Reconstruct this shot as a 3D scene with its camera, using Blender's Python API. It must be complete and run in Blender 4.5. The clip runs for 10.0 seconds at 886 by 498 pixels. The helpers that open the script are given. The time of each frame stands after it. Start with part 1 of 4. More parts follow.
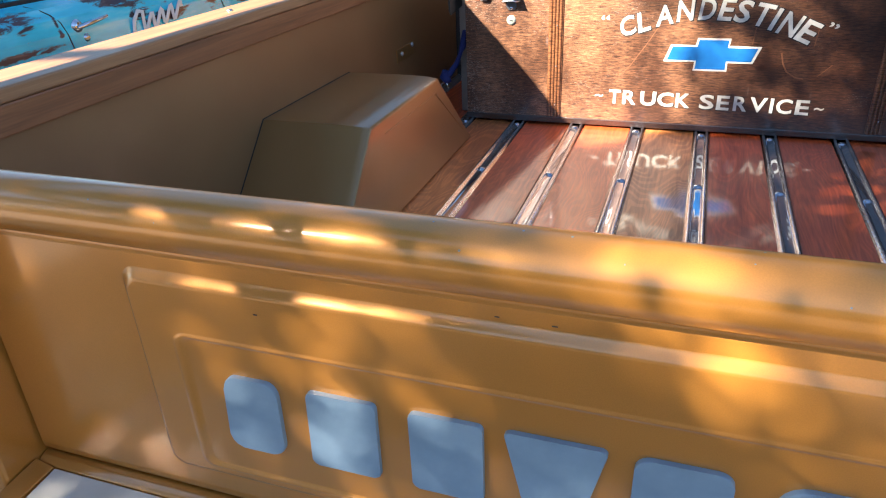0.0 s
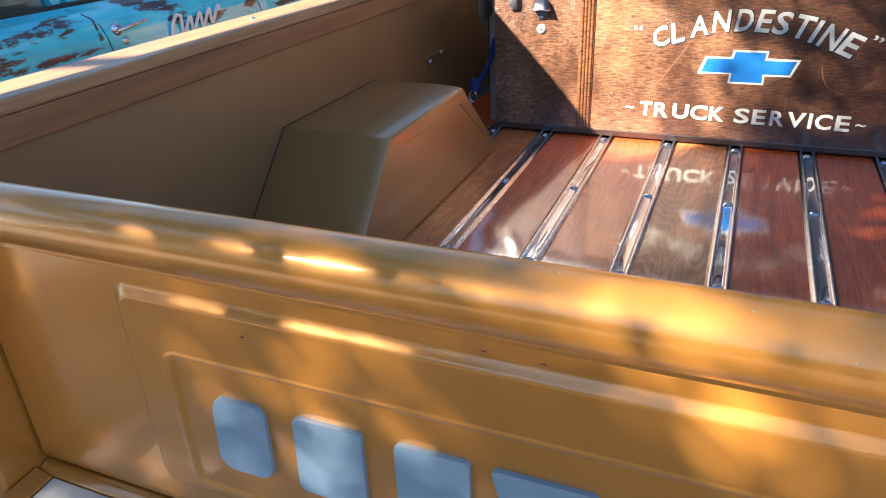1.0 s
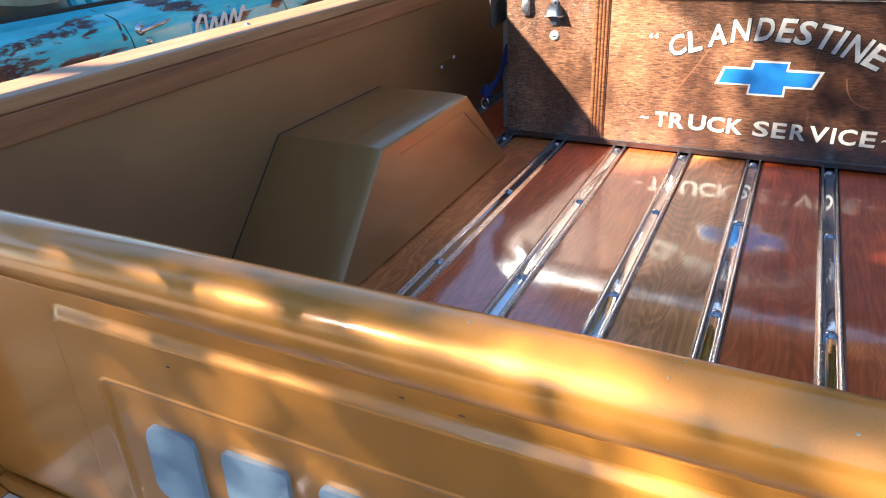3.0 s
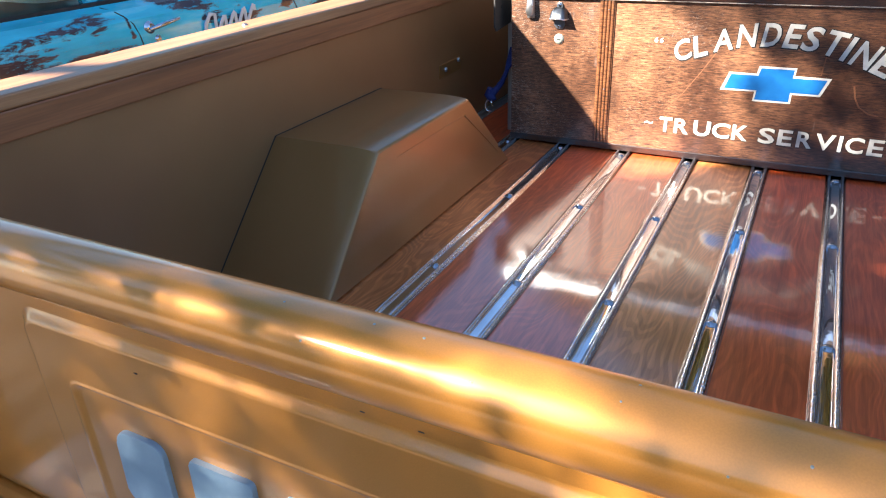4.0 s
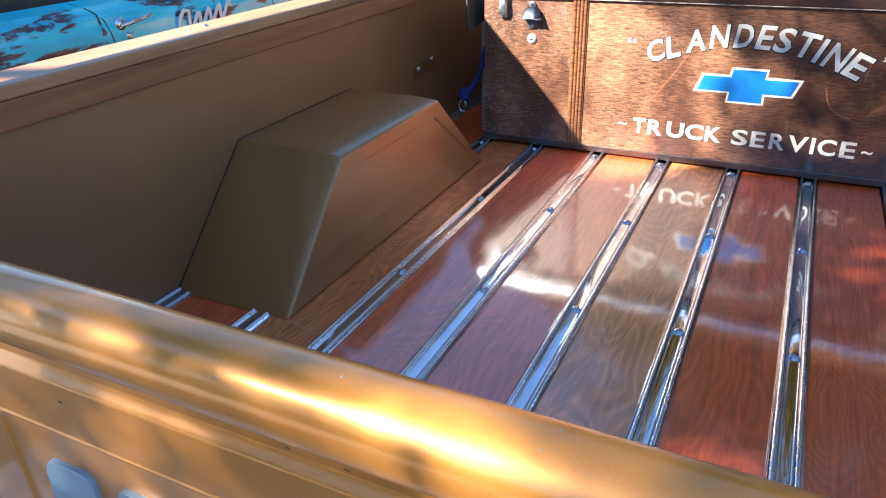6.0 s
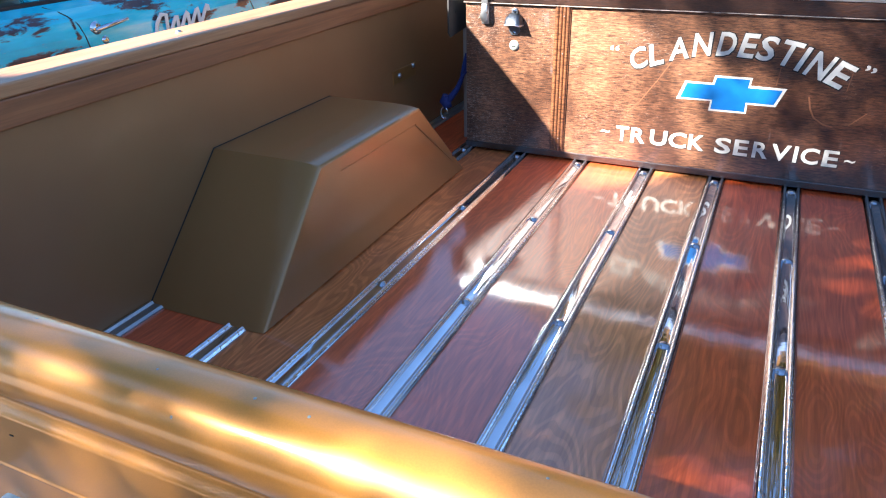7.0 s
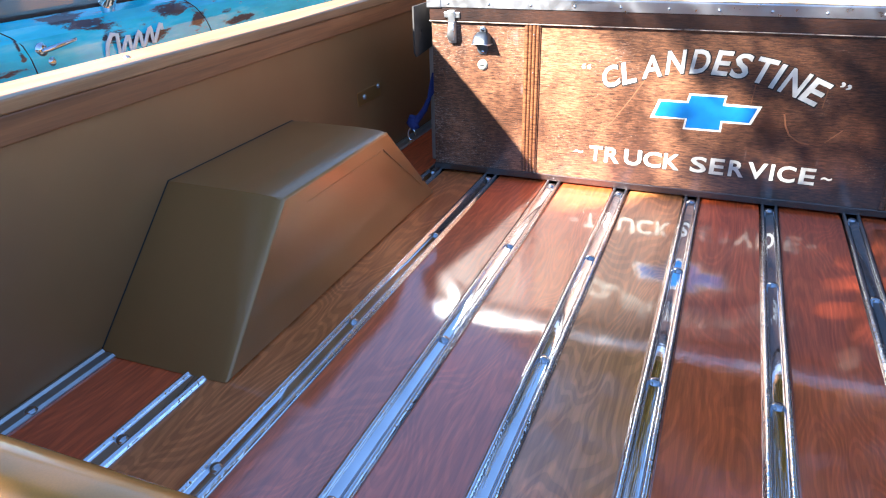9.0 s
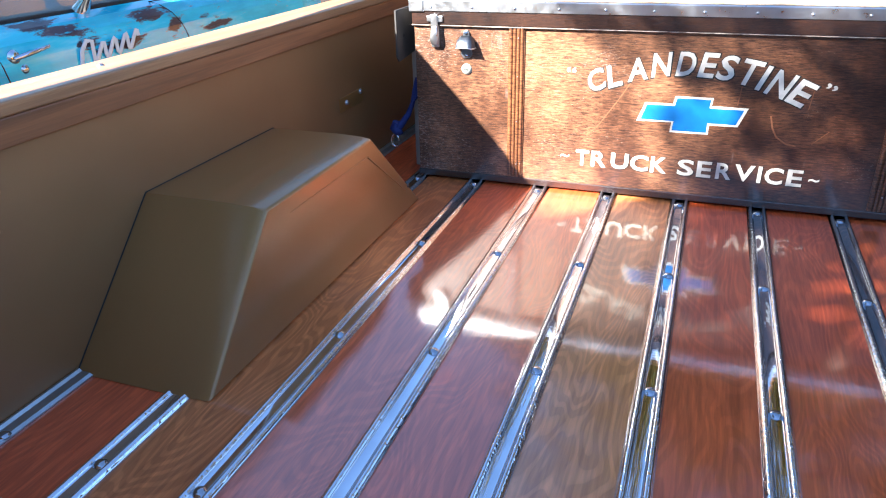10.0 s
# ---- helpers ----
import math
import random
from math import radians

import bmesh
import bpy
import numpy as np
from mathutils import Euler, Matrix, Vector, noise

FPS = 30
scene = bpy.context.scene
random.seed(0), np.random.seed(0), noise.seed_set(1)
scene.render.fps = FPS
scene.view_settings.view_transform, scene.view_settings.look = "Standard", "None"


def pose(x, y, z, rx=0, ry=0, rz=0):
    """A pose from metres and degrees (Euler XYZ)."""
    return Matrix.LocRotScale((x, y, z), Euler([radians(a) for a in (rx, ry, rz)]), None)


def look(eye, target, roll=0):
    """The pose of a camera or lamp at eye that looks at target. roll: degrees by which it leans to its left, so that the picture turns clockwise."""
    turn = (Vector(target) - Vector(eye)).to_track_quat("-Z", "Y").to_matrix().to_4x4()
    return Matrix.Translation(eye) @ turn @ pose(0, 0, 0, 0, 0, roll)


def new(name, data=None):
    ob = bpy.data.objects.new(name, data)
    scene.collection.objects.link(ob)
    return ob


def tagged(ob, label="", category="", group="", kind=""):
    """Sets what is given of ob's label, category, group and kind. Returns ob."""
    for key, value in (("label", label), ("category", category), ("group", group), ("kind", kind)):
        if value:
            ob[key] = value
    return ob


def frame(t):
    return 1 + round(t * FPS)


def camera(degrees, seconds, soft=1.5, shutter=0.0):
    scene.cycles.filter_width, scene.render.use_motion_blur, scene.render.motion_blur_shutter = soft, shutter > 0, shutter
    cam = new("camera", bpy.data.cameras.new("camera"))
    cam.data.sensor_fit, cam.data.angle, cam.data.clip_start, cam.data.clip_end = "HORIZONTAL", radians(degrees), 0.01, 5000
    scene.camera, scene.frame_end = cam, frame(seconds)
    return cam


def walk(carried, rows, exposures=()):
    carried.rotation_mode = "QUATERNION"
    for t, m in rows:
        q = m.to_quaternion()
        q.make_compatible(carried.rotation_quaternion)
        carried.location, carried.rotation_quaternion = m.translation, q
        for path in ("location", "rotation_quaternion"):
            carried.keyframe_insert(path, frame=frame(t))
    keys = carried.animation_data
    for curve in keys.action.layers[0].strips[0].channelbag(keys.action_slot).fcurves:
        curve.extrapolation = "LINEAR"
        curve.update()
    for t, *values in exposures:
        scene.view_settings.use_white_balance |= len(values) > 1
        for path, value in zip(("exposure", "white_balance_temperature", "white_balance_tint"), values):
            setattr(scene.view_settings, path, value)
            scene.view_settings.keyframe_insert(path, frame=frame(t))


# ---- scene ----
cam = camera(64.3, 10.0, soft=1.15)
EXPOSURE = 2.97
PATH = [
    (0, (-0.038, -0.45, 1.388), (-0.653, 1.215, 0.466), -2.7),
    (0.5, (-0.027, -0.43, 1.392), (-0.694, 1.22, 0.481), -2.8),
    (1, (-0.012, -0.407, 1.393), (-0.726, 1.225, 0.484), -2.7),
    (1.5, (0.002, -0.387, 1.393), (-0.739, 1.233, 0.483), -2.7),
    (2, (0.021, -0.366, 1.395), (-0.752, 1.239, 0.487), -2.8),
    (2.5, (0.035, -0.347, 1.397), (-0.757, 1.249, 0.489), -2.8),
    (4, (0.072, -0.303, 1.399), (-0.768, 1.27, 0.494), -2.3),
    (4.5, (0.084, -0.292, 1.403), (-0.77, 1.267, 0.487), -2.3),
    (5, (0.091, -0.282, 1.405), (-0.763, 1.275, 0.487), -2.6),
    (5.5, (0.095, -0.271, 1.407), (-0.74, 1.296, 0.487), -2.4),
    (7, (0.083, -0.228, 1.405), (-0.681, 1.38, 0.494), -1.4),
    (7.5, (0.076, -0.211, 1.406), (-0.698, 1.402, 0.511), -1.9),
    (8, (0.061, -0.191, 1.404), (-0.679, 1.441, 0.517), -2.0),
    (8.5, (0.047, -0.176, 1.405), (-0.663, 1.469, 0.515), -1.4),
    (9, (0.034, -0.161, 1.405), (-0.643, 1.502, 0.524), -1.4),
    (9.5, (0.023, -0.148, 1.407), (-0.629, 1.528, 0.531), -1.6),
    (10, (0.015, -0.136, 1.403), (-0.617, 1.547, 0.528), -1.6),
]
walk(cam, [(t, look(eye, target, roll)) for t, eye, target, roll in PATH], [(0, EXPOSURE - 0.22, 7150, 10), (2.5, EXPOSURE - 0.22, 7150, 10), (5.5, EXPOSURE - 0.18, 6550, 10), (7.5, EXPOSURE + 0.04, 6350, 10), (10, EXPOSURE + 0.22, 6400, 10)])

# ---- sun, sky ----
SUN_WAY = Vector((1.0, 1.25, -1.137)).normalized()
world = bpy.data.worlds.new("sky")
scene.world = world
world.use_nodes = True
wn = world.node_tree
sky = wn.nodes.new("ShaderNodeTexSky")
sky.sky_type, sky.sun_disc = "NISHITA", False
sky.air_density, sky.dust_density, sky.ozone_density = 1.0, 0.1, 5.0
sky.sun_elevation = math.asin(-SUN_WAY.z)
sky.sun_rotation = math.atan2(-SUN_WAY.x, -SUN_WAY.y)
wn.links.new(sky.outputs[0], wn.nodes["Background"].inputs[0])
wn.nodes["Background"].inputs[1].default_value = 0.060
sun = new("sun", bpy.data.lights.new("sun", "SUN"))
sun.data.energy, sun.data.angle, sun.data.color = 5.0, radians(0.53), (1.0, 0.97, 0.93)
sun.matrix_world = look((0, 0, 20), Vector((0, 0, 20)) + SUN_WAY)


# ---- materials ----
def material(name, rough=0.5, metal=0.0, coat=0.0, coat_rough=0.05):
    m = bpy.data.materials.new(name)
    m.use_nodes = True
    b = m.node_tree.nodes["Principled BSDF"]
    b.inputs["Roughness"].default_value = rough
    b.inputs["Metallic"].default_value = metal
    b.inputs["Coat Weight"].default_value = coat
    b.inputs["Coat Roughness"].default_value = coat_rough
    return m, m.node_tree, b


def add(nt, kind, **values):
    n = nt.nodes.new("ShaderNode" + kind)
    for key, v in values.items():
        n.inputs[key].default_value = v
    return n


def coords(nt, scale=(1, 1, 1), by_object=False):
    """Object coordinates in metres, stretched; with by_object each piece is shifted by its own random amount."""
    tc = add(nt, "TexCoord")
    mp = add(nt, "Mapping")
    mp.inputs["Scale"].default_value = scale
    nt.links.new(tc.outputs["Object"], mp.inputs["Vector"])
    if by_object:
        info, mul = add(nt, "ObjectInfo"), add(nt, "VectorMath")
        mul.operation = "SCALE"
        mul.inputs[0].default_value = (37.0, 53.0, 19.0)
        nt.links.new(info.outputs["Random"], mul.inputs["Scale"])
        nt.links.new(mul.outputs[0], mp.inputs["Location"])
    return mp.outputs[0]


def grain(nt, vec, scale, detail=5.0, rough=0.55, distort=0.0):
    n = add(nt, "TexNoise", Scale=scale, Detail=detail, Roughness=rough, Distortion=distort)
    nt.links.new(vec, n.inputs["Vector"])
    return n.outputs["Fac"]


def ramp(nt, fac, *stops):
    r = add(nt, "ValToRGB")
    e = r.color_ramp.elements
    while len(e) < len(stops):
        e.new(0.5)
    for el, (p, c) in zip(e, stops):
        el.position = p
        el.color = (*c, 1.0) if len(c) == 3 else c
    nt.links.new(fac, r.inputs[0])
    return r.outputs[0]


def mixed(nt, a, b, fac, kind="MIX"):
    m = add(nt, "MixRGB")
    m.blend_type = kind
    for sock, v in zip(m.inputs, (fac, a, b)):
        if isinstance(v, (int, float)):
            sock.default_value = v
        elif isinstance(v, tuple):
            sock.default_value = (*v, 1.0)
        else:
            nt.links.new(v, sock)
    return m.outputs[0]


def relief(nt, b, height, strength=0.2, distance=0.001, coat=False):
    n = add(nt, "Bump", Strength=strength, Distance=distance)
    nt.links.new(height, n.inputs["Height"])
    nt.links.new(n.outputs[0], b.inputs["Normal"])
    if coat:
        nt.links.new(n.outputs[0], b.inputs["Coat Normal"])


def colour(nt, b, c):
    nt.links.new(c, b.inputs["Base Color"])


def rough_from(nt, b, fac, lo, hi):
    r = add(nt, "MapRange")
    r.inputs["To Min"].default_value, r.inputs["To Max"].default_value = lo, hi
    nt.links.new(fac, r.inputs["Value"])
    nt.links.new(r.outputs[0], b.inputs["Roughness"])


def gold_paint(name, dark, light, rough, metal, coat, coat_rough):
    m, nt, b = material(name, rough, metal, coat, coat_rough)
    v = coords(nt)
    colour(nt, b, mixed(nt, ramp(nt, grain(nt, v, 3.0, 4), (0.3, dark), (0.7, light)),
                        ramp(nt, grain(nt, v, 900.0, 1), (0.35, (0.75, 0.75, 0.75)), (0.65, (1.1, 1.1, 1.1))), 0.2, "MULTIPLY"))
    relief(nt, b, grain(nt, v, 9.0, 3), 0.12, 0.002, True)
    return m


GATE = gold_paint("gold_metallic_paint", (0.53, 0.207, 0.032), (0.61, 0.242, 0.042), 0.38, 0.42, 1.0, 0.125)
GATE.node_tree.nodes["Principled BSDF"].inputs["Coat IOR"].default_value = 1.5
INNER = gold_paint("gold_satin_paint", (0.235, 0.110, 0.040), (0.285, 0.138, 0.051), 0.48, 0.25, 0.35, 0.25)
HOUSING = gold_paint("olive_gold_satin_paint", (0.318, 0.157, 0.047), (0.362, 0.184, 0.058), 0.40, 0.58, 0.8, 0.18)


def make_floor_wood(name, figure, oval, *tones):
    m, nt, b = material(name, 0.35, 0.0, 1.0, 0.055)
    b.inputs["Coat IOR"].default_value = 2.05
    b.inputs["Specular IOR Level"].default_value = 0.2
    v = coords(nt, (9.0, 0.9, 9.0), True)
    rings = grain(nt, v, 1.6, 8, 0.6, 1.6)
    fine = grain(nt, coords(nt, (60.0, 3.0, 60.0), True), 3.0, 6, 0.6)
    # figure of rotary-cut veneer: contour lines of a slow field, with one long oval where it rises
    slow = grain(nt, coords(nt, (5.5, 1.6, 5.5), True), 1.2, 2, 0.45, 0.6)
    tc, off, far, lift = add(nt, "TexCoord"), add(nt, "VectorMath"), add(nt, "VectorMath"), add(nt, "Math")
    off.operation, far.operation, lift.operation = "MULTIPLY_ADD", "LENGTH", "MULTIPLY_ADD"
    off.inputs[1].default_value, off.inputs[2].default_value = (2.6, 1.0, 0.0), (0.052, -0.653, 0.0)
    nt.links.new(tc.outputs["Object"], off.inputs[0])
    nt.links.new(off.outputs[0], far.inputs[0])
    nt.links.new(far.outputs["Value"], lift.inputs[0])
    lift.inputs[1].default_value = oval
    nt.links.new(slow, lift.inputs[2])
    wave, bend = add(nt, "Math"), add(nt, "Math")
    wave.operation, bend.operation = "MULTIPLY", "SINE"
    wave.inputs[1].default_value = 170.0
    nt.links.new(lift.outputs[0], wave.inputs[0])
    nt.links.new(wave.outputs[0], bend.inputs[0])
    lines = ramp(nt, bend.outputs[0], (0.0, (0.50, 0.44, 0.38)), (0.35, (0.95, 0.93, 0.9)), (1.0, (1.12, 1.12, 1.10)))
    info = add(nt, "ObjectInfo")
    tone = ramp(nt, info.outputs["Random"], *[(k / (len(tones) - 1), c) for k, c in enumerate(tones)])
    c = mixed(nt, tone, ramp(nt, rings, (0.30, (0.45, 0.40, 0.36)), (0.48, (1.0, 1.0, 1.0)), (0.56, (0.7, 0.66, 0.6)), (0.68, (1.25, 1.2, 1.1))), 0.6, "MULTIPLY")
    c = mixed(nt, c, ramp(nt, fine, (0.35, (0.55, 0.5, 0.45)), (0.6, (1.1, 1.1, 1.1))), 0.48, "MULTIPLY")
    c = mixed(nt, c, lines, figure, "MULTIPLY")
    colour(nt, b, c)
    n = add(nt, "Bump", Strength=0.13, Distance=0.004)
    nt.links.new(grain(nt, coords(nt, (3.0, 1.2, 3.0)), 5.0, 3), n.inputs["Height"])
    n2 = add(nt, "Bump", Strength=0.2, Distance=0.0006)
    nt.links.new(grain(nt, coords(nt, (260.0, 70.0, 260.0)), 1.0, 3, 0.6), n2.inputs["Height"])
    nt.links.new(n.outputs[0], n2.inputs["Normal"])
    nt.links.new(n2.outputs[0], b.inputs["Coat Normal"])
    return m


FLOOR_WOOD = make_floor_wood("varnished_red_plank", 0.26, 0.0, (0.68, 0.092, 0.026), (0.75, 0.122, 0.036), (0.76, 0.148, 0.046))
FIGURED_WOOD = make_floor_wood("varnished_figured_plank", 0.42, 0.75, (0.78, 0.285, 0.098), (0.82, 0.305, 0.108))
BROWN_WOOD = make_floor_wood("varnished_brown_plank", 0.40, 0.55, (0.62, 0.185, 0.058), (0.66, 0.205, 0.066))


def make_chest_wood(name, dark, light, rough, flake_glints=False):
    m, nt, b = material(name, rough, 0.0, 1.0, 0.15)
    streak = grain(nt, coords(nt, (11.0, 11.0, 105.0)), 4.0, 6, 0.7, 0.15)
    pores = grain(nt, coords(nt, (38.0, 38.0, 460.0)), 3.0, 4, 0.7)
    stain = grain(nt, coords(nt, (1.6, 1.6, 0.8)), 3.2, 5, 0.6)
    c = ramp(nt, streak, (0.36, dark), (0.62, light))
    c = mixed(nt, c, ramp(nt, pores, (0.40, (0.16, 0.13, 0.12)), (0.50, (1.0, 1.0, 1.0))), 0.62, "MULTIPLY")
    c = mixed(nt, c, ramp(nt, stain, (0.40, (0.24, 0.19, 0.17)), (0.60, (1.12, 1.08, 1.02))), 0.9, "MULTIPLY")
    if flake_glints:
        # worn, 0 at x = -0.30 and 1 at x = 0.30, multiplies the wood colour darker
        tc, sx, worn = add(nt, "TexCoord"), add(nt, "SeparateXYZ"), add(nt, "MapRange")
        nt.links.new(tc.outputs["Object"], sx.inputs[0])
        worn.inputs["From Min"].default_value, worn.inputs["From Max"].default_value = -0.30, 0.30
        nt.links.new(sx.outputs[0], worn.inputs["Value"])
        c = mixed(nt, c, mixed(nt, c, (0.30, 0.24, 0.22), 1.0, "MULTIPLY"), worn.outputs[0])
        # pale varnish flakes with sun glitter painted into their colour, denser towards -x
        fl = mixed(nt, grain(nt, coords(nt, (85.0, 85.0, 430.0)), 1.6, 3, 0.6), grain(nt, coords(nt), 5.0, 3), 0.35)
        tc, sx = add(nt, "TexCoord"), add(nt, "SeparateXYZ")
        nt.links.new(tc.outputs["Object"], sx.inputs[0])
        at = add(nt, "MapRange")
        at.inputs["From Min"].default_value, at.inputs["From Max"].default_value = -0.6, 0.1
        at.inputs["To Min"].default_value, at.inputs["To Max"].default_value = 0.02, -0.06
        nt.links.new(sx.outputs[0], at.inputs["Value"])
        more = add(nt, "Math")
        more.operation = "ADD"
        nt.links.new(fl, more.inputs[0])
        nt.links.new(at.outputs[0], more.inputs[1])
        fl = more.outputs[0]
        c = mixed(nt, c, (0.66, 0.55, 0.45), ramp(nt, fl, (0.585, (0, 0, 0)), (0.63, (0.30, 0.28, 0.27))))
    # dry pale runs down the front
    if flake_glints:
        runs = mixed(nt, grain(nt, coords(nt, (34.0, 34.0, 1.1)), 1.0, 4, 0.65), grain(nt, coords(nt, (3.0, 3.0, 9.0)), 1.0, 3), 0.45)
        c = mixed(nt, c, (0.30, 0.27, 0.26), ramp(nt, runs, (0.60, (0, 0, 0)), (0.70, (0.55, 0.55, 0.55))))
    colour(nt, b, c)
    relief(nt, b, mixed(nt, pores, grain(nt, coords(nt, (30.0, 30.0, 120.0)), 2.0, 3, 0.6), 0.5), 0.5, 0.0012, True)
    if flake_glints:
        # thick lifted varnish dashes that catch the sun
        lift = add(nt, "Bump", Strength=0.9, Distance=0.0011)
        nt.links.new(ramp(nt, fl, (0.555, (0, 0, 0)), (0.64, (1, 1, 1))), lift.inputs["Height"])
        nt.links.new(lift.outputs[0], b.inputs["Coat Normal"])
    return m


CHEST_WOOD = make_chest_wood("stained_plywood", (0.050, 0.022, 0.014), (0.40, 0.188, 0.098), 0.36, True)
DARK_WOOD = make_chest_wood("dark_stained_trim", (0.022, 0.009, 0.006), (0.055, 0.022, 0.012), 0.35)
MOULD_WOOD = make_chest_wood("reeded_trim_wood", (0.035, 0.014, 0.007), (0.26, 0.102, 0.042), 0.35)


def make_rail_wood(name, dark, light):
    m, nt, b = material(name, 0.48, 0.0, 0.12, 0.2)
    streak = grain(nt, coords(nt, (22.0, 0.9, 22.0)), 2.2, 7, 0.6, 0.8)
    c = ramp(nt, streak, (0.28, dark), (0.62, light))
    fine = grain(nt, coords(nt, (200.0, 6.0, 200.0)), 2.0, 4, 0.6)
    colour(nt, b, mixed(nt, c, ramp(nt, fine, (0.3, (0.75, 0.7, 0.66)), (0.6, (1.05, 1.05, 1.05))), 0.6, "MULTIPLY"))
    relief(nt, b, fine, 0.15, 0.0006)
    return m


# the rail wood again, its colour lightened for the sunlit capping
LIT_CAP_WOOD = make_rail_wood("lit_rail_wood", (0.19, 0.080, 0.033), (0.40, 0.185, 0.080))
RAIL_WOOD = make_rail_wood("varnished_rail_wood", (0.15, 0.048, 0.015), (0.31, 0.108, 0.036))
LID_WOOD = make_rail_wood("pale_lid_plywood", (0.48, 0.34, 0.20), (0.66, 0.50, 0.33))


def make_metal(name, base, rough, bump=0.0):
    m, nt, b = material(name, rough, 1.0)
    v = coords(nt)
    f = grain(nt, v, 14.0, 5)
    colour(nt, b, ramp(nt, f, (0.3, tuple(0.82 * x for x in base)), (0.7, base)))
    rough_from(nt, b, grain(nt, v, 45.0, 4), rough * 0.6, rough * 1.5)
    if bump:
        relief(nt, b, mixed(nt, grain(nt, coords(nt, (1, 0.35, 1)), 60.0, 1), grain(nt, coords(nt, (1, 0.5, 1)), 170.0, 1), 0.15), bump, 0.0012)
    return m


def make_strip_steel():
    """Polished steel, its raised edges dinged and scuffed crosswise."""
    m, nt, b = material("polished_strip_steel", 0.04, 1.0)
    v = coords(nt)
    colour(nt, b, ramp(nt, grain(nt, v, 14.0, 5), (0.3, (0.54, 0.57, 0.61)), (0.7, (0.68, 0.71, 0.75))))
    rough_from(nt, b, grain(nt, v, 45.0, 4), 0.025, 0.07)
    tc, sx, at, mul = add(nt, "TexCoord"), add(nt, "SeparateXYZ"), add(nt, "MapRange"), add(nt, "Math")
    nt.links.new(tc.outputs["Object"], sx.inputs[0])
    at.inputs["From Min"].default_value, at.inputs["From Max"].default_value = 0.0026, 0.0045
    at.inputs["To Min"].default_value, at.inputs["To Max"].default_value = 0.04, 1.0
    nt.links.new(sx.outputs[2], at.inputs["Value"])
    mul.operation = "MULTIPLY"
    nt.links.new(grain(nt, coords(nt, (55.0, 110.0, 30.0), True), 1.0, 2, 0.5, 0.3), mul.inputs[0])
    nt.links.new(at.outputs[0], mul.inputs[1])
    relief(nt, b, mul.outputs[0], 0.55, 0.0022)
    return m


STRIP_STEEL = make_strip_steel()
CHROME = make_metal("polished_steel", (0.66, 0.69, 0.73), 0.035, 0.2)
STEEL = make_metal("dull_zinc_steel", (0.45, 0.47, 0.49), 0.34, 0.1)
ALUMINIUM = make_metal("brushed_aluminium", (0.80, 0.81, 0.82), 0.30)
WORN_STEEL = make_metal("worn_grey_steel", (0.50, 0.53, 0.54), 0.36, 0.6)
BOLT_STEEL = make_metal("bolt_steel", (0.40, 0.42, 0.45), 0.16, 0.05)
CAST = make_metal("cast_zinc", (0.20, 0.225, 0.26), 0.36, 0.05)
DARK_STEEL = make_metal("dark_bolt_steel", (0.10, 0.10, 0.11), 0.4)


def make_plain(name, a, c, rough, coat=0.0, scale=40.0, metal=0.0):
    m, nt, b = material(name, rough, metal, coat)
    f = grain(nt, coords(nt), scale, 5)
    colour(nt, b, ramp(nt, f, (0.3, a), (0.7, c)))
    relief(nt, b, f, 0.08, 0.001)
    return m


SILVER = make_plain("silver_blue_enamel", (0.19, 0.29, 0.375), (0.235, 0.345, 0.44), 0.45, 0.25, 30.0, 0.2)
WHITE_PAINT = make_plain("hand_painted_white", (0.48, 0.45, 0.38), (0.66, 0.62, 0.54), 0.5)
SCRIPT_WHITE = make_plain("cream_white_script", (0.60, 0.74, 0.80), (0.68, 0.81, 0.86), 0.5, 0.1)
BLUE_PAINT = make_plain("hand_painted_blue", (0.002, 0.098, 0.30), (0.004, 0.150, 0.42), 0.4, 0.2, 18.0)
ROPE_BLUE = make_plain("blue_cord", (0.006, 0.012, 0.075), (0.010, 0.022, 0.13), 0.8, 0, 300.0)
RUBBER = make_plain("black_rubber", (0.012, 0.012, 0.013), (0.03, 0.03, 0.03), 0.75)
BLACK = make_plain("black_gap", (0.008, 0.008, 0.008), (0.014, 0.013, 0.012), 0.7)
GREY_PAINT = make_plain("grey_brown_paint", (0.20, 0.17, 0.14), (0.26, 0.22, 0.18), 0.5)
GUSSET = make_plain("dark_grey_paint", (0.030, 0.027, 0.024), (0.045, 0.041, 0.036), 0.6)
BUMPER = make_plain("cream_bumper_paint", (0.60, 0.55, 0.46), (0.72, 0.67, 0.58), 0.22, 0.8, 12.0)
SCRATCH = make_plain("scratched_wood", (0.13, 0.048, 0.020), (0.20, 0.080, 0.036), 0.5, 0, 60.0)
LIT_EDGE = make_plain("lit_dusty_edge", (0.05, 0.025, 0.014), (0.48, 0.38, 0.30), 0.6, 0, 55.0)
PALE = make_plain("pale_grey_green_enamel", (0.16, 0.18, 0.15), (0.34, 0.37, 0.32), 0.4, 0.2, 260.0)
BARK = make_plain("grey_bark", (0.05, 0.038, 0.028), (0.14, 0.11, 0.085), 0.9, 0, 22.0)
SEAT = make_plain("pale_seat_vinyl", (0.42, 0.40, 0.36), (0.55, 0.53, 0.48), 0.5, 0, 20.0)
DASH = make_plain("dark_cabin_trim", (0.02, 0.02, 0.024), (0.04, 0.04, 0.045), 0.6)


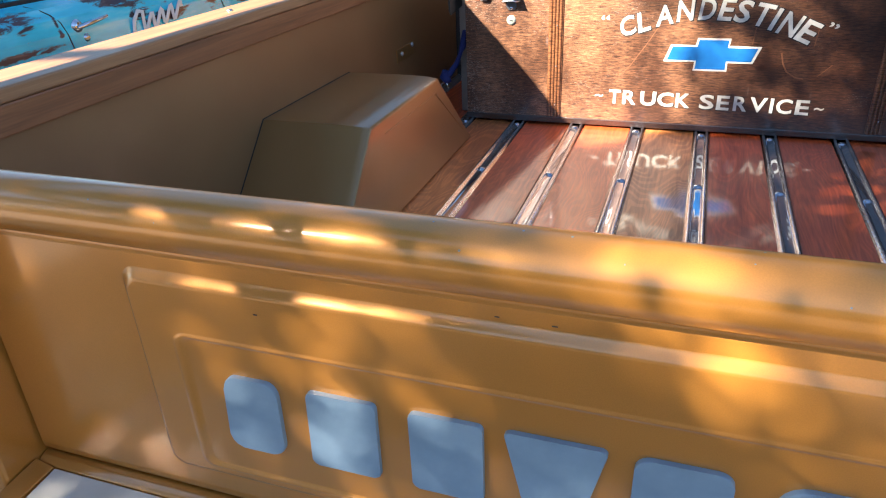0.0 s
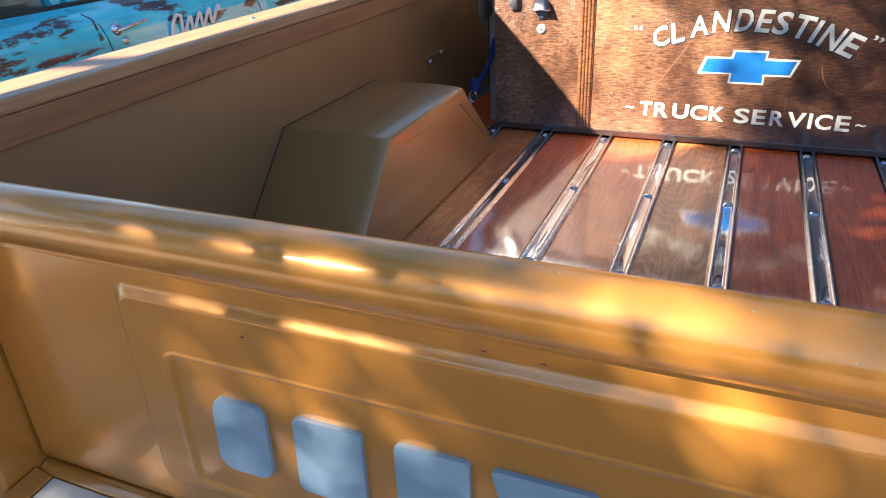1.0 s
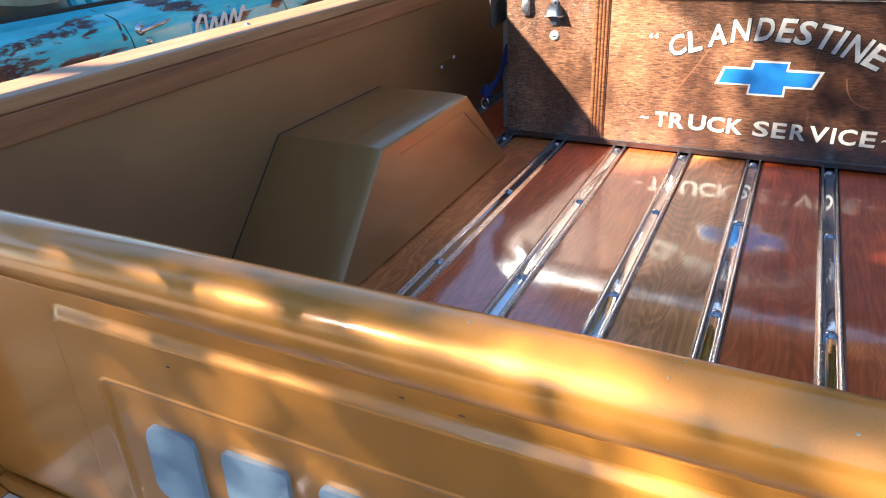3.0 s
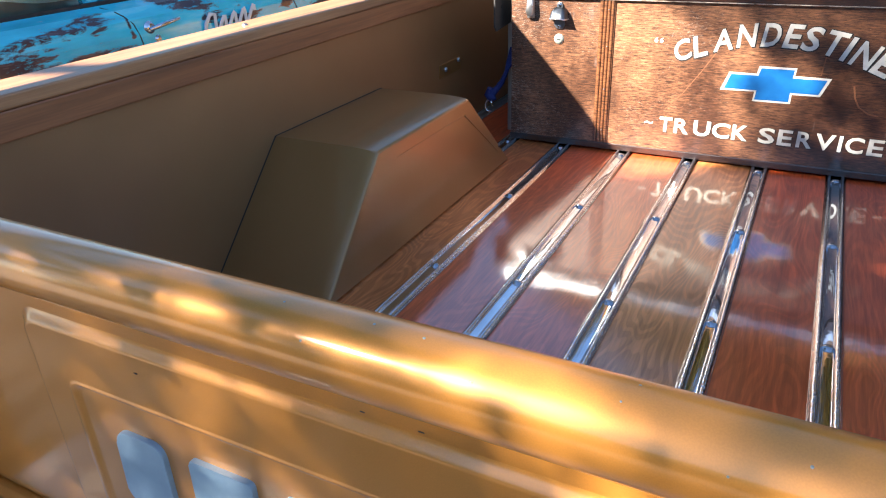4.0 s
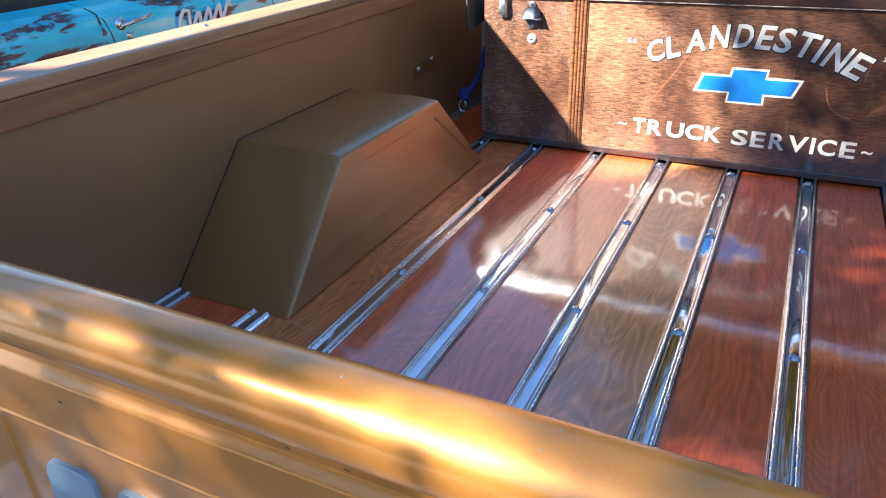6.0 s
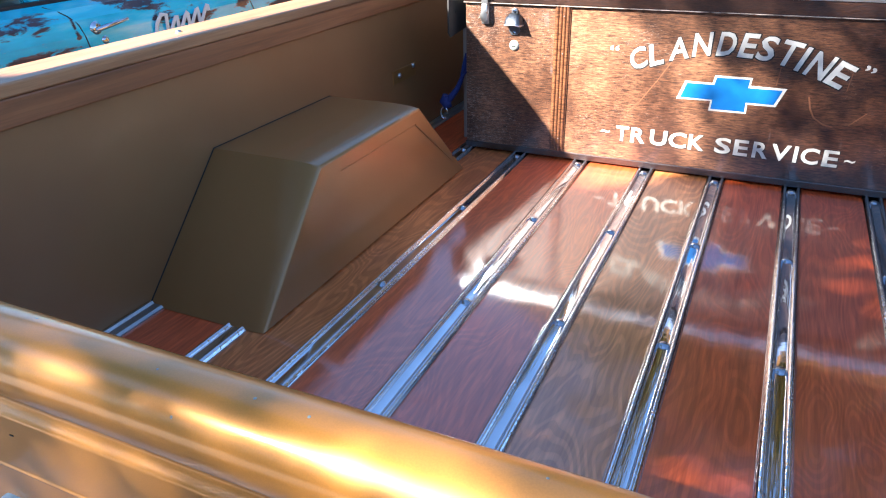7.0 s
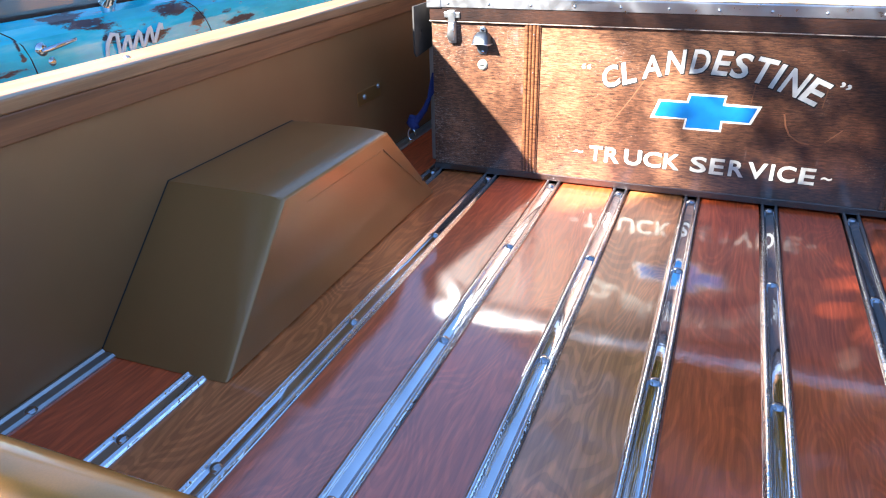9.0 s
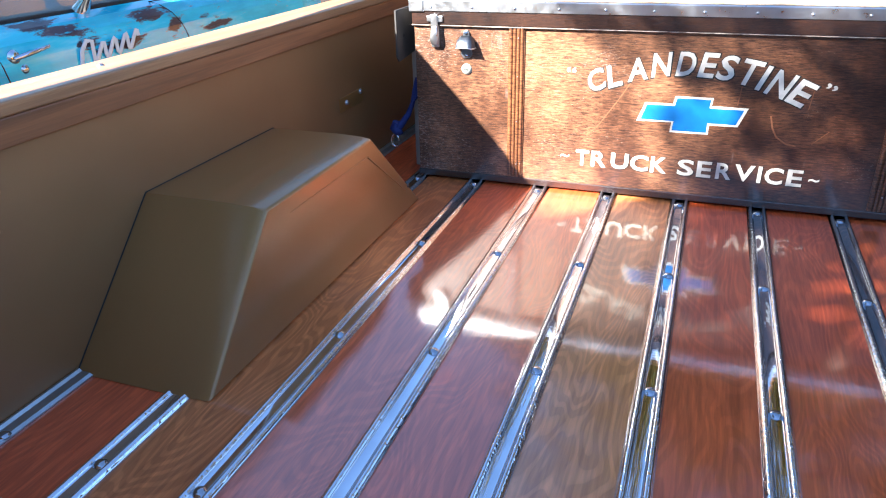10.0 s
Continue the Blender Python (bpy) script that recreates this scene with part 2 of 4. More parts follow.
def make_car_paint():
    m, nt, b = material("weathered_blue_paint", 0.3, 0.0, 0.8, 0.06)
    v = coords(nt, (1.0, 0.26, 1.0))
    big = grain(nt, v, 8.5, 7, 0.62, 0.6)
    small = grain(nt, v, 36.0, 6, 0.7, 0.5)
    both = mixed(nt, big, small, 0.25)
    tc = add(nt, "TexCoord")
    near = None
    # worn patches: middle along the car, height, half length, half height
    for y, z, ly, lz in ((1.46, 0.985, 0.25, 0.042), (1.48, 0.885, 0.24, 0.016), (1.95, 1.030, 0.12, 0.018), (2.06, 1.000, 0.11, 0.028), (2.13, 0.945, 0.06, 0.038),
                         (2.33, 0.905, 0.16, 0.022), (2.54, 0.995, 0.10, 0.022), (2.66, 0.930, 0.045, 0.050), (3.00, 0.890, 0.16, 0.014), (1.70, 0.975, 0.012, 0.055), (1.0, 0.9, 0.3, 0.05)):
        sh, sc, ln = add(nt, "VectorMath"), add(nt, "VectorMath"), add(nt, "VectorMath")
        sh.operation, sc.operation, ln.operation = "SUBTRACT", "MULTIPLY", "LENGTH"
        sh.inputs[1].default_value, sc.inputs[1].default_value = (0, y, z), (0, 1 / ly, 1 / lz)
        nt.links.new(tc.outputs["Object"], sh.inputs[0])
        nt.links.new(sh.outputs[0], sc.inputs[0])
        nt.links.new(sc.outputs[0], ln.inputs[0])
        if near is None:
            near = ln.outputs["Value"]
        else:
            mn = add(nt, "Math")
            mn.operation = "MINIMUM"
            nt.links.new(near, mn.inputs[0])
            nt.links.new(ln.outputs["Value"], mn.inputs[1])
            near = mn.outputs[0]
    soft = add(nt, "MapRange")
    soft.inputs["From Min"].default_value, soft.inputs["From Max"].default_value = 0.0, 1.7
    soft.inputs["To Min"].default_value, soft.inputs["To Max"].default_value = 0.66, 0.40
    nt.links.new(near, soft.inputs["Value"])
    edge = mixed(nt, soft.outputs[0], mixed(nt, big, small, 0.5), 0.55)
    mask = ramp(nt, edge, (0.495, (0, 0, 0)), (0.525, (1, 1, 1)))
    fade = ramp(nt, grain(nt, coords(nt, (1.0, 0.3, 1.6)), 7.0, 5), (0.35, (0.010, 0.46, 0.66)), (0.55, (0.022, 0.66, 0.88)), (0.75, (0.26, 0.82, 0.93)))
    rust = ramp(nt, small, (0.35, (0.020, 0.014, 0.026)), (0.58, (0.050, 0.028, 0.036)), (0.76, (0.16, 0.12, 0.11)))
    colour(nt, b, mixed(nt, fade, rust, mask))
    rough_from(nt, b, mask, 0.22, 0.6)
    relief(nt, b, both, 0.10, 0.002)
    return m


CAR_BLUE = make_car_paint()


def make_glass():
    m, nt, b = material("window_glass", 0.02)
    b.inputs["Base Color"].default_value = (0.85, 0.93, 0.92, 1)
    b.inputs["Transmission Weight"].default_value = 1.0
    b.inputs["IOR"].default_value = 1.45
    return m


GLASS = make_glass()


def make_ground():
    m, nt, b = material("dusty_paving", 0.85)
    v = coords(nt)
    c = ramp(nt, grain(nt, v, 0.7, 6), (0.3, (0.09, 0.080, 0.067)), (0.7, (0.14, 0.125, 0.105)))
    colour(nt, b, mixed(nt, c, ramp(nt, grain(nt, v, 160.0, 3), (0.35, (0.5, 0.5, 0.5)), (0.65, (1.4, 1.4, 1.4))), 0.7, "MULTIPLY"))
    relief(nt, b, grain(nt, v, 160.0, 3), 0.6, 0.004)
    return m


PAVING = make_ground()


def make_leaf(name, a, c, d):
    m, nt, b = material(name, 0.45)
    info = add(nt, "NewGeometry")
    colour(nt, b, ramp(nt, info.outputs["Random Per Island"], (0.0, a), (0.6, c), (1.0, d)))
    return m


LEAF = make_leaf("green_leaf", (0.045, 0.050, 0.014), (0.085, 0.085, 0.024), (0.17, 0.13, 0.04))
GOLD_LEAF = make_leaf("yellowing_leaf", (0.06, 0.052, 0.014), (0.15, 0.11, 0.025), (0.28, 0.19, 0.05))


# ---- mesh helpers ----
def part(name, bm, mat, parent=None, label="", smooth=None):
    me = bpy.data.meshes.new(name)
    bmesh.ops.recalc_face_normals(bm, faces=bm.faces)
    if smooth is not None:
        for f in bm.faces:
            f.smooth = min(e.calc_length() for e in f.edges) < 0.015 and len(f.verts) < 8
        for e in bm.edges:
            if len(e.link_faces) == 2 and e.calc_face_angle(0) > radians(smooth):
                e.smooth = False
    bm.to_mesh(me)
    bm.free()
    me.materials.append(mat)
    ob = new(name, me)
    if parent:
        ob.parent = parent
    if label:
        ob["label"] = label
    return ob


def thing(name, label, category, group="", at=(0, 0, 0)):
    ob = new(name)
    ob.empty_display_size = 0.1
    ob.location = at
    return tagged(ob, label, category, group)


def box(x0, x1, y0, y1, z0, z1, bevel=0.0, seg=2, bm=None):
    b = bmesh.new()
    bmesh.ops.create_cube(b, size=1.0)
    bmesh.ops.scale(b, vec=(x1 - x0, y1 - y0, z1 - z0), verts=b.verts)
    bmesh.ops.translate(b, vec=((x0 + x1) / 2, (y0 + y1) / 2, (z0 + z1) / 2), verts=b.verts)
    if bevel:
        bmesh.ops.bevel(b, geom=b.edges[:], offset=bevel, segments=seg, profile=0.5, affect="EDGES")
    if bm is None:
        return b
    return joined(bm, b)


def joined(bm, other, m=None):
    me = bpy.data.meshes.new("tmp")
    other.to_mesh(me)
    other.free()
    if m is not None:
        me.transform(m)
    bm.from_mesh(me)
    bpy.data.meshes.remove(me)
    return bm


def prism(outline, a, b, axis="y", bevel=0.0, seg=2):
    """A closed outline pushed along an axis from a to b. Outline: (x, z) for y, (y, z) for x, (x, y) for z."""
    bm = bmesh.new()

    def put(p, d):
        return {"y": (p[0], d, p[1]), "x": (d, p[0], p[1]), "z": (p[0], p[1], d)}[axis]
    v0 = [bm.verts.new(put(p, a)) for p in outline]
    v1 = [bm.verts.new(put(p, b)) for p in outline]
    n = len(outline)
    for i in range(n):
        bm.faces.new((v0[i], v0[(i + 1) % n], v1[(i + 1) % n], v1[i]))
    bm.faces.new(v0)
    bm.faces.new(v1)
    if bevel:
        bmesh.ops.bevel(bm, geom=bm.edges[:], offset=bevel, segments=seg, profile=0.5, affect="EDGES")
    return bm


def tube(points, radius, sides=10, closed_ends=True):
    """A round bar along points; radius: a number, or one for each point."""
    bm = bmesh.new()
    pts = [Vector(p) for p in points]
    rings = []
    for i, p in enumerate(pts):
        d = (pts[min(i + 1, len(pts) - 1)] - pts[max(i - 1, 0)]).normalized()
        u = d.orthogonal().normalized() if not rings else (u - d * u.dot(d)).normalized()
        w = d.cross(u)
        r = radius if isinstance(radius, (int, float)) else radius[i]
        rings.append([bm.verts.new(p + r * (math.cos(a) * u + math.sin(a) * w)) for a in (2 * math.pi * k / sides for k in range(sides))])
    for a, b in zip(rings, rings[1:]):
        for k in range(sides):
            bm.faces.new((a[k], a[(k + 1) % sides], b[(k + 1) % sides], b[k]))
    if closed_ends:
        bm.faces.new(rings[0])
        bm.faces.new(rings[-1])
    return bm


def dome(r, h, sides=16, rings=4, flange=0.0):
    """A low round bolt head on z = 0, pointing up."""
    bm = bmesh.new()
    prev = None
    rows = [(r + flange, 0.0)] + [(r * math.cos(a), h * (0.25 + 0.75 * math.sin(a))) for a in (math.pi / 2 * k / rings for k in range(rings))]
    for rr, z in rows:
        ring = [bm.verts.new((rr * math.cos(2 * math.pi * k / sides), rr * math.sin(2 * math.pi * k / sides), z)) for k in range(sides)]
        if prev:
            for k in range(sides):
                bm.faces.new((prev[k], prev[(k + 1) % sides], ring[(k + 1) % sides], ring[k]))
        prev = ring
    top = bm.verts.new((0, 0, h))
    for k in range(sides):
        bm.faces.new((prev[k], prev[(k + 1) % sides], top))
    return bm


def share(ob, name, parent, m):
    """One more object on the same mesh, at m."""
    o = new(name, ob.data)
    o.parent = parent
    o.matrix_basis = m
    return o


def round_rect(x0, x1, z0, z1, r, n=6):
    out = []
    for cx, cz, a0 in ((x1 - r, z1 - r, 0), (x0 + r, z1 - r, 90), (x0 + r, z0 + r, 180), (x1 - r, z0 + r, 270)):
        for k in range(n + 1):
            a = radians(a0 + 90 * k / n)
            out.append((cx + r * math.cos(a), cz + r * math.sin(a)))
    return out


# ---- ground ----
def make_ground_sheet():
    bm = bmesh.new()
    bmesh.ops.create_grid(bm, x_segments=8, y_segments=8, size=400)
    return tagged(part("ground", bm, PAVING), "dusty grey paving under both vehicles", "ground", kind="structure")


make_ground_sheet()


def unseen_fence():
    """Unseen dark fences, added on the far side and behind to close the place and cut low sky light."""
    for name, a in (("wall_south", (-12.0, 9.0, -9.1, -9.0, 3.2)), ("wall_north", (-9.0, 3.0, 9.0, 9.1, 4.0))):
        ob = part(name, box(a[0], a[1], a[2], a[3], 0.0, a[4], 0.02), DARK_WOOD)
        tagged(ob, "unseen dark timber fence, added to cut low sky light", "fence", kind="structure")


unseen_fence()

# ---- the pickup truck ----
BED = 0.75          # top of the bed's floor
WALL = 0.86         # inner face of the bed's sides, from the middle
BED_END = 2.02      # front of the bed
truck = thing("pickup_truck", "gold painted pickup truck with a varnished wooden bed floor", "truck")
STRIPS = [-0.667, -0.51, -0.34, -0.17, 0.0, 0.17, 0.34, 0.51, 0.667]
BOLT_ROWS = [0.374, 0.752, 1.130, 1.500]
BOX_HALF = 0.61


def bed_floor():
    edges = [-WALL] + STRIPS + [WALL]
    for i in range(len(edges) - 1):
        a, b = edges[i] + 0.004, edges[i + 1] - 0.004
        ob = part("floor_plank", box(-(b - a) / 2, (b - a) / 2, 0.045, BED_END, -0.022, 0, 0.0015, 1), FIGURED_WOOD if i == 4 else BROWN_WOOD if i == 1 else FLOOR_WOOD, truck)
        ob.location = ((a + b) / 2, 0, BED)
    part("floor_frame", box(-WALL, WALL, 0.045, BED_END, BED - 0.10, BED - 0.03, 0.004), DARK_STEEL, truck)


def bed_strips():
    prof = [(-22, 0), (-22, 1.2), (-20.5, 2.6), (-17.5, 6.2), (-15.5, 7.4), (-13.5, 7.6), (-11.8, 6.8), (-9.6, 4.0), (-8.2, 2.8), (-6.5, 2.4), (6.5, 2.4), (8.2, 2.8), (9.6, 4.0), (11.8, 6.8), (13.5, 7.6), (15.5, 7.4), (17.5, 6.2), (20.5, 2.6), (22, 1.2), (22, 0)]
    prof = [(x / 1000, z / 1000) for x, z in prof]
    bolt_src = None
    for x in STRIPS:
        spans = [(0.048, BED_END)] if abs(x) < BOX_HALF else [(0.048, 0.527), (1.373, BED_END)]
        for a, b in spans:
            s = part("bed_strip", prism(prof, a, b, "y"), STRIP_STEEL, truck, smooth=50)
            s.location = (x, 0, BED + 0.0005)
            for yb in BOLT_ROWS:
                if a < yb < b:
                    if bolt_src is None:
                        bolt_src = part("bolt", dome(0.0088, 0.0050, 16, 3, 0.0012), BOLT_STEEL, s, smooth=60)
                        bolt_src.location = (0, yb, 0.0024)
                    else:
                        share(bolt_src, "bolt", s, Matrix.Translation((0, yb, 0.0024)))
    for side in (-1, 1):
        for a, b in ((0.05, 0.528), (1.372, BED_END)):
            prof2 = [(-0.858, 0.0005), (-0.829, 0.0005), (-0.829, 0.003), (-0.834, 0.006), (-0.850, 0.006), (-0.854, 0.010), (-0.858, 0.010)]
            ob = part("edge_angle", prism([(-side * x, z + BED) for x, z in prof2], a, b, "y"), WORN_STEEL, truck, "dull worn steel edge strip")
            for yb in (0.374,):
                if a < yb < b:
                    share(bolt_src, "bolt", ob, Matrix.Translation((side * 0.838, yb, BED + 0.005)))


def wheel_boxes():
    for s in (-1, 1):
        bm = bmesh.new()
        prof = [(0.531, BED), (0.752, 0.968), (1.150, 0.968), (1.369, BED)]
        # the top and the slopes are crowned towards the edge of the side sheet
        rows = []
        for k in range(13):
            f = k / 12
            grow = 0.0045 * (1 - (1 - min(f / 0.4, 1.0)) ** 2)
            rows.append([bm.verts.new((s * ((0.609 + 0.012 * (z > 0.9)) * (1 - f) + WALL * f), 0.95 + (y - 0.95) * (1 + grow / 0.42), BED + (z - BED) * (1 + grow / 0.218) + 0.001)) for y, z in prof])
        for a, b in zip(rows, rows[1:]):
            for i in range(4):
                bm.faces.new((a[i], a[(i + 1) % 4], b[(i + 1) % 4], b[i]))
        bm.faces.new(rows[0])
        bm.faces.new(rows[-1])
        rim = [e for e in bm.edges if all(v in rows[0] for v in e.verts)] + [e for e in bm.edges if abs(e.verts[0].co.x - e.verts[1].co.x) > 0.005 and min(v.co.z for v in e.verts) > 0.9]
        bmesh.ops.bevel(bm, geom=rim, offset=0.005, segments=3, profile=0.5, affect="EDGES")
        w = part("wheel_box", bm, HOUSING, truck, "gold painted sheet metal wheel housing", smooth=30)
        for f in w.data.polygons:
            f.use_smooth = len(f.vertices) == 4 and f.area < 0.02
        # raised seam of the side sheet
        for a, b, r in (((1.122, 0.938), (1.300, 0.795), 0.0022), ((0.815, 0.938), (1.122, 0.938), 0.0012)):
            def on(p):
                return (s * (0.609 + 0.012 * (p[1] - BED) / 0.218 - 0.0002), p[0], p[1])
            part("seam", tube([on(a), on(b)], r, 6), HOUSING, w)
        joint = [(s * (WALL - 0.0006), 0.95 + (y - 0.95) * 1.0125, BED + (z - BED) * 1.0225 + 0.001) for y, z in prof]
        part("joint", tube(joint, 0.0013, 6), BLACK, w, "dark sealed joint against the wall")
        rv = part("rivet", dome(0.004, 0.003, 10, 2), DARK_STEEL, w, smooth=60)
        rv.matrix_basis = Matrix.Translation((s * 0.6115, 1.306, 0.808)) @ Euler((0, -s * math.pi / 2, 0)).to_matrix().to_4x4()


def bed_sides():
    for s in (-1, 1):
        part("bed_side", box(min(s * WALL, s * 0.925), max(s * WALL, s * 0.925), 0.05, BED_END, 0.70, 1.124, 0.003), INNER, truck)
        part("outer_skin", box(min(s * 0.93, s * 1.0), max(s * 0.93, s * 1.0), -0.01, BED_END, 0.55, 1.124, 0.02, 4), GATE, truck, smooth=40)
        # the wooden capping: a flat board on a narrower strip
        x0, x1 = sorted((s * 0.845, s * 0.938))
        cap = part("side_rail", box(x0, x1, -0.075, BED_END, 1.166, 1.186, 0.003), LIT_CAP_WOOD, truck, "varnished wooden capping board")
        sw = part("screw", dome(0.006, 0.004, 12, 2), STEEL, cap, smooth=60)
        sw.location = (s * 0.897, 0.753, 1.186)
        x0, x1 = sorted((s * 0.848, s * 0.93))
        part("rail_strip", box(x0, x1, -0.07, BED_END, 1.1245, 1.1655, 0.003), RAIL_WOOD, truck)
        x0, x1 = sorted((s * 0.757, s * 1.0))
        post = part("corner_post", box(x0, x1, -0.045, 0.045, 0.50, 1.124, 0.006, 3), GATE, truck, "gold painted corner post beside the tailgate", smooth=40)
        # small plate with two bolts on the inner wall
        plate = part("wall_plate", box(min(s * 0.8575, s * 0.8605), max(s * 0.8575, s * 0.8605), 1.462, 1.598, 0.925, 0.962, 0.001), HOUSING, truck, "small plate with two bolts")
        for yb, zb in ((1.497, 0.945), (1.580, 0.956)):
            rv = part("bolt", dome(0.007, 0.006, 12, 3), STEEL, plate, smooth=60)
            rv.matrix_basis = Matrix.Translation((s * 0.8575, yb, zb)) @ Euler((0, -s * math.pi / 2, 0)).to_matrix().to_4x4()
        # hanging gusset plate beside the chest
        x0, x1 = sorted((s * 0.700, s * 0.704))
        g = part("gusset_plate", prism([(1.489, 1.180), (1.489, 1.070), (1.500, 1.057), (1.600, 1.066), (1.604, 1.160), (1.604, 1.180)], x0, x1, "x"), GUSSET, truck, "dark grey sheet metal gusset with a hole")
        part("hole", prism([(1.532 + 0.004 * math.cos(k * math.pi / 5), 1.116 + 0.004 * math.sin(k * math.pi / 5)) for k in range(10)], s * 0.6995, s * 0.701, "x"), BLACK, g)
        part("front_post", box(min(s * 0.672, s * 0.712), max(s * 0.672, s * 0.712), 1.606, 1.64, BED + 0.001, 1.18, 0.003), GREY_PAINT, truck)
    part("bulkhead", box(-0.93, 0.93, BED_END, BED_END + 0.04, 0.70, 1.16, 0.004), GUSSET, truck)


def rounded(loop, y):
    return [(x, y, z) for x, z in loop]


def tailgate():
    cy, cz, r = 0.006, 1.131, 0.0295
    prof = [(0.040, 0.776), (0.040, 1.112)]
    for k in range(25):
        a = radians(-15 + 220 * k / 24)
        prof.append((cy + r * math.cos(a), cz + r * math.sin(a)))
    prof += [(-0.012, 1.1085), (-0.002, 1.1065), (0.006, 1.104), (0.0118, 1.099), (0.0132, 1.093), (0.0126, 1.0895), (0.0115, 1.0865), (0.0115, 0.792), (0.0125, 0.783), (0.016, 0.7775)]
    bm = prism(prof, -0.752, 0.752, "x")
    gate = part("tailgate", bm, GATE, truck, "closed gold painted tailgate with a rolled top edge", smooth=28)
    # stamped panel: a raised field with a sunk field in it
    n = 8
    loops = [rounded(round_rect(-x, x, z0, z1, r, n), y) for x, z0, z1, r, y in (
        (0.5460, 0.815, 1.0725, 0.018, 0.0116), (0.5448, 0.817, 1.0708, 0.018, 0.0110), (0.5425, 0.820, 1.0680, 0.018, 0.0092), (0.5400, 0.823, 1.0650, 0.017, 0.0070),
        (0.5380, 0.825, 1.0630, 0.016, 0.0054), (0.5360, 0.827, 1.0610, 0.015, 0.0046), (0.5345, 0.8285, 1.0595, 0.0148, 0.0046), (0.4980, 0.8316, 1.0082, 0.0152, 0.0046), (0.4960, 0.8325, 1.0065, 0.015, 0.0046), (0.4945, 0.8335, 1.0055, 0.0145, 0.0039), (0.4925, 0.8345, 1.0045, 0.014, 0.0037),
        (0.4900, 0.8357, 1.0033, 0.013, 0.0040), (0.4880, 0.8368, 1.0022, 0.0125, 0.0048), (0.4850, 0.8385, 1.0005, 0.012, 0.0062), (0.4820, 0.8400, 0.9990, 0.011, 0.0066))]
    bm = bmesh.new()
    rows = [[bm.verts.new(p) for p in loop] for loop in loops]
    m = len(rows[0])
    for a, b in zip(rows, rows[1:]):
        for k in range(m):
            bm.faces.new((a[k], a[(k + 1) % m], b[(k + 1) % m], b[k]))
    bm.faces.new(rows[-1])
    part("stamped_panel", bm, GATE, gate, smooth=60)
    for cx, cyy, czz, ln in ((-0.392, 0.0041, 1.044, 0.004), (-0.165, 0.0114, 1.0765, 0.004), (-0.118, 0.0114, 1.0755, 0.005)):
        part("paint_chip", box(cx - ln / 2, cx + ln / 2, cyy - 0.0004, cyy + 0.0004, czz - 0.0005, czz + 0.0005, 0.0002, 1), DARK_STEEL, gate)
    rng = random.Random(3)
    for k in range(16):
        a = radians(rng.uniform(75, 170))
        speck = part("paint_speck", dome(rng.uniform(0.0005, 0.0011), 0.0004, 6, 1), PALE, gate)
        speck.matrix_basis = Matrix.Translation((rng.uniform(-0.6, 0.45), cy + r * math.cos(a), cz + r * math.sin(a))) @ Euler((a - math.pi / 2, 0, 0)).to_matrix().to_4x4()
    # raised plates, each with a plain outline of its own: half width at the top, at the foot, lean, corner radius
    for x, top, foot, lean, r in ((-0.4135, 0.0300, 0.0325, -0.0020, 0.016), (-0.3150, 0.0360, 0.0370, -0.0012, 0.006), (-0.2115, 0.0352, 0.0352, 0.0, 0.006), (-0.1128, 0.0456, 0.0240, 0.0, 0.006), (-0.0080, 0.0385, 0.0400, 0.0, 0.012),
                                  (0.0990, 0.0370, 0.0370, 0.0, 0.022), (0.1985, 0.0300, 0.0350, 0.0, 0.006), (0.2930, 0.0352, 0.0352, 0.0, 0.006), (0.3900, 0.0380, 0.0240, 0.0, 0.006)):
        outline = [(px * (foot + (top - foot) * (pz + 0.0455) / 0.091) / 0.035 + lean * (1 - pz / 0.0455), pz) for px, pz in round_rect(-0.035, 0.035, -0.0455, 0.0455, r, 5)]
        bm = prism(outline, 0.0012, 0.0076, "y")
        bmesh.ops.bevel(bm, geom=[e for e in bm.edges if all(v.co.y < 0.002 for v in e.verts)], offset=0.0014, segments=2, profile=0.5, affect="EDGES")
        plate = part("emblem_plate", bm, SILVER, gate, "silver blue raised plate", smooth=30)
        plate.location = (x, 0, 0.9205)
    for s in (-1, 1):
        x0, x1 = sorted((s * 0.7525, s * 0.7568))
        part("gate_gap", box(x0, x1, 0.02, 0.042, 0.772, 1.12), BLACK, truck)
        part("latch_pin", tube([(s * 0.762, -0.020, 0.985), (s * 0.745, -0.020, 0.985)], 0.006, 12), STEEL, truck, smooth=40)
    prof = [(0.06, 0.62), (0.06, 0.770), (0.016, 0.7745), (0.008, 0.7735), (0.002, 0.769), (-0.001, 0.767), (-0.001, 0.62)]
    sill = part("rear_sill", prism(prof, -0.7555, 0.7555, "x", 0.0012), GATE, truck, "gold painted rear sill", smooth=30)
    # sloped gold ends beside the pale bumper top
    for s in (-1, 1):
        bm = bmesh.new()
        top = [bm.verts.new(p) for p in ((s * 0.7555, -0.0015, 0.775), (s * 0.7555, -0.075, 0.771), (s * 0.732, -0.060, 0.7640), (s * 0.730, -0.0015, 0.767))]
        low = [bm.verts.new((v.co.x, v.co.y, 0.64)) for v in top]
        bm.faces.new(top)
        bm.faces.new(low)
        for k in range(4):
            bm.faces.new((top[k], top[(k + 1) % 4], low[(k + 1) % 4], low[k]))
        bmesh.ops.bevel(bm, geom=bm.edges[:], offset=0.001, segments=1, affect="EDGES")
        part("sill_end", bm, GATE, sill)
    prof = [(-0.002, 0.62), (-0.002, 0.7665), (-0.15, 0.755), (-0.172, 0.749), (-0.18, 0.73), (-0.18, 0.62)]
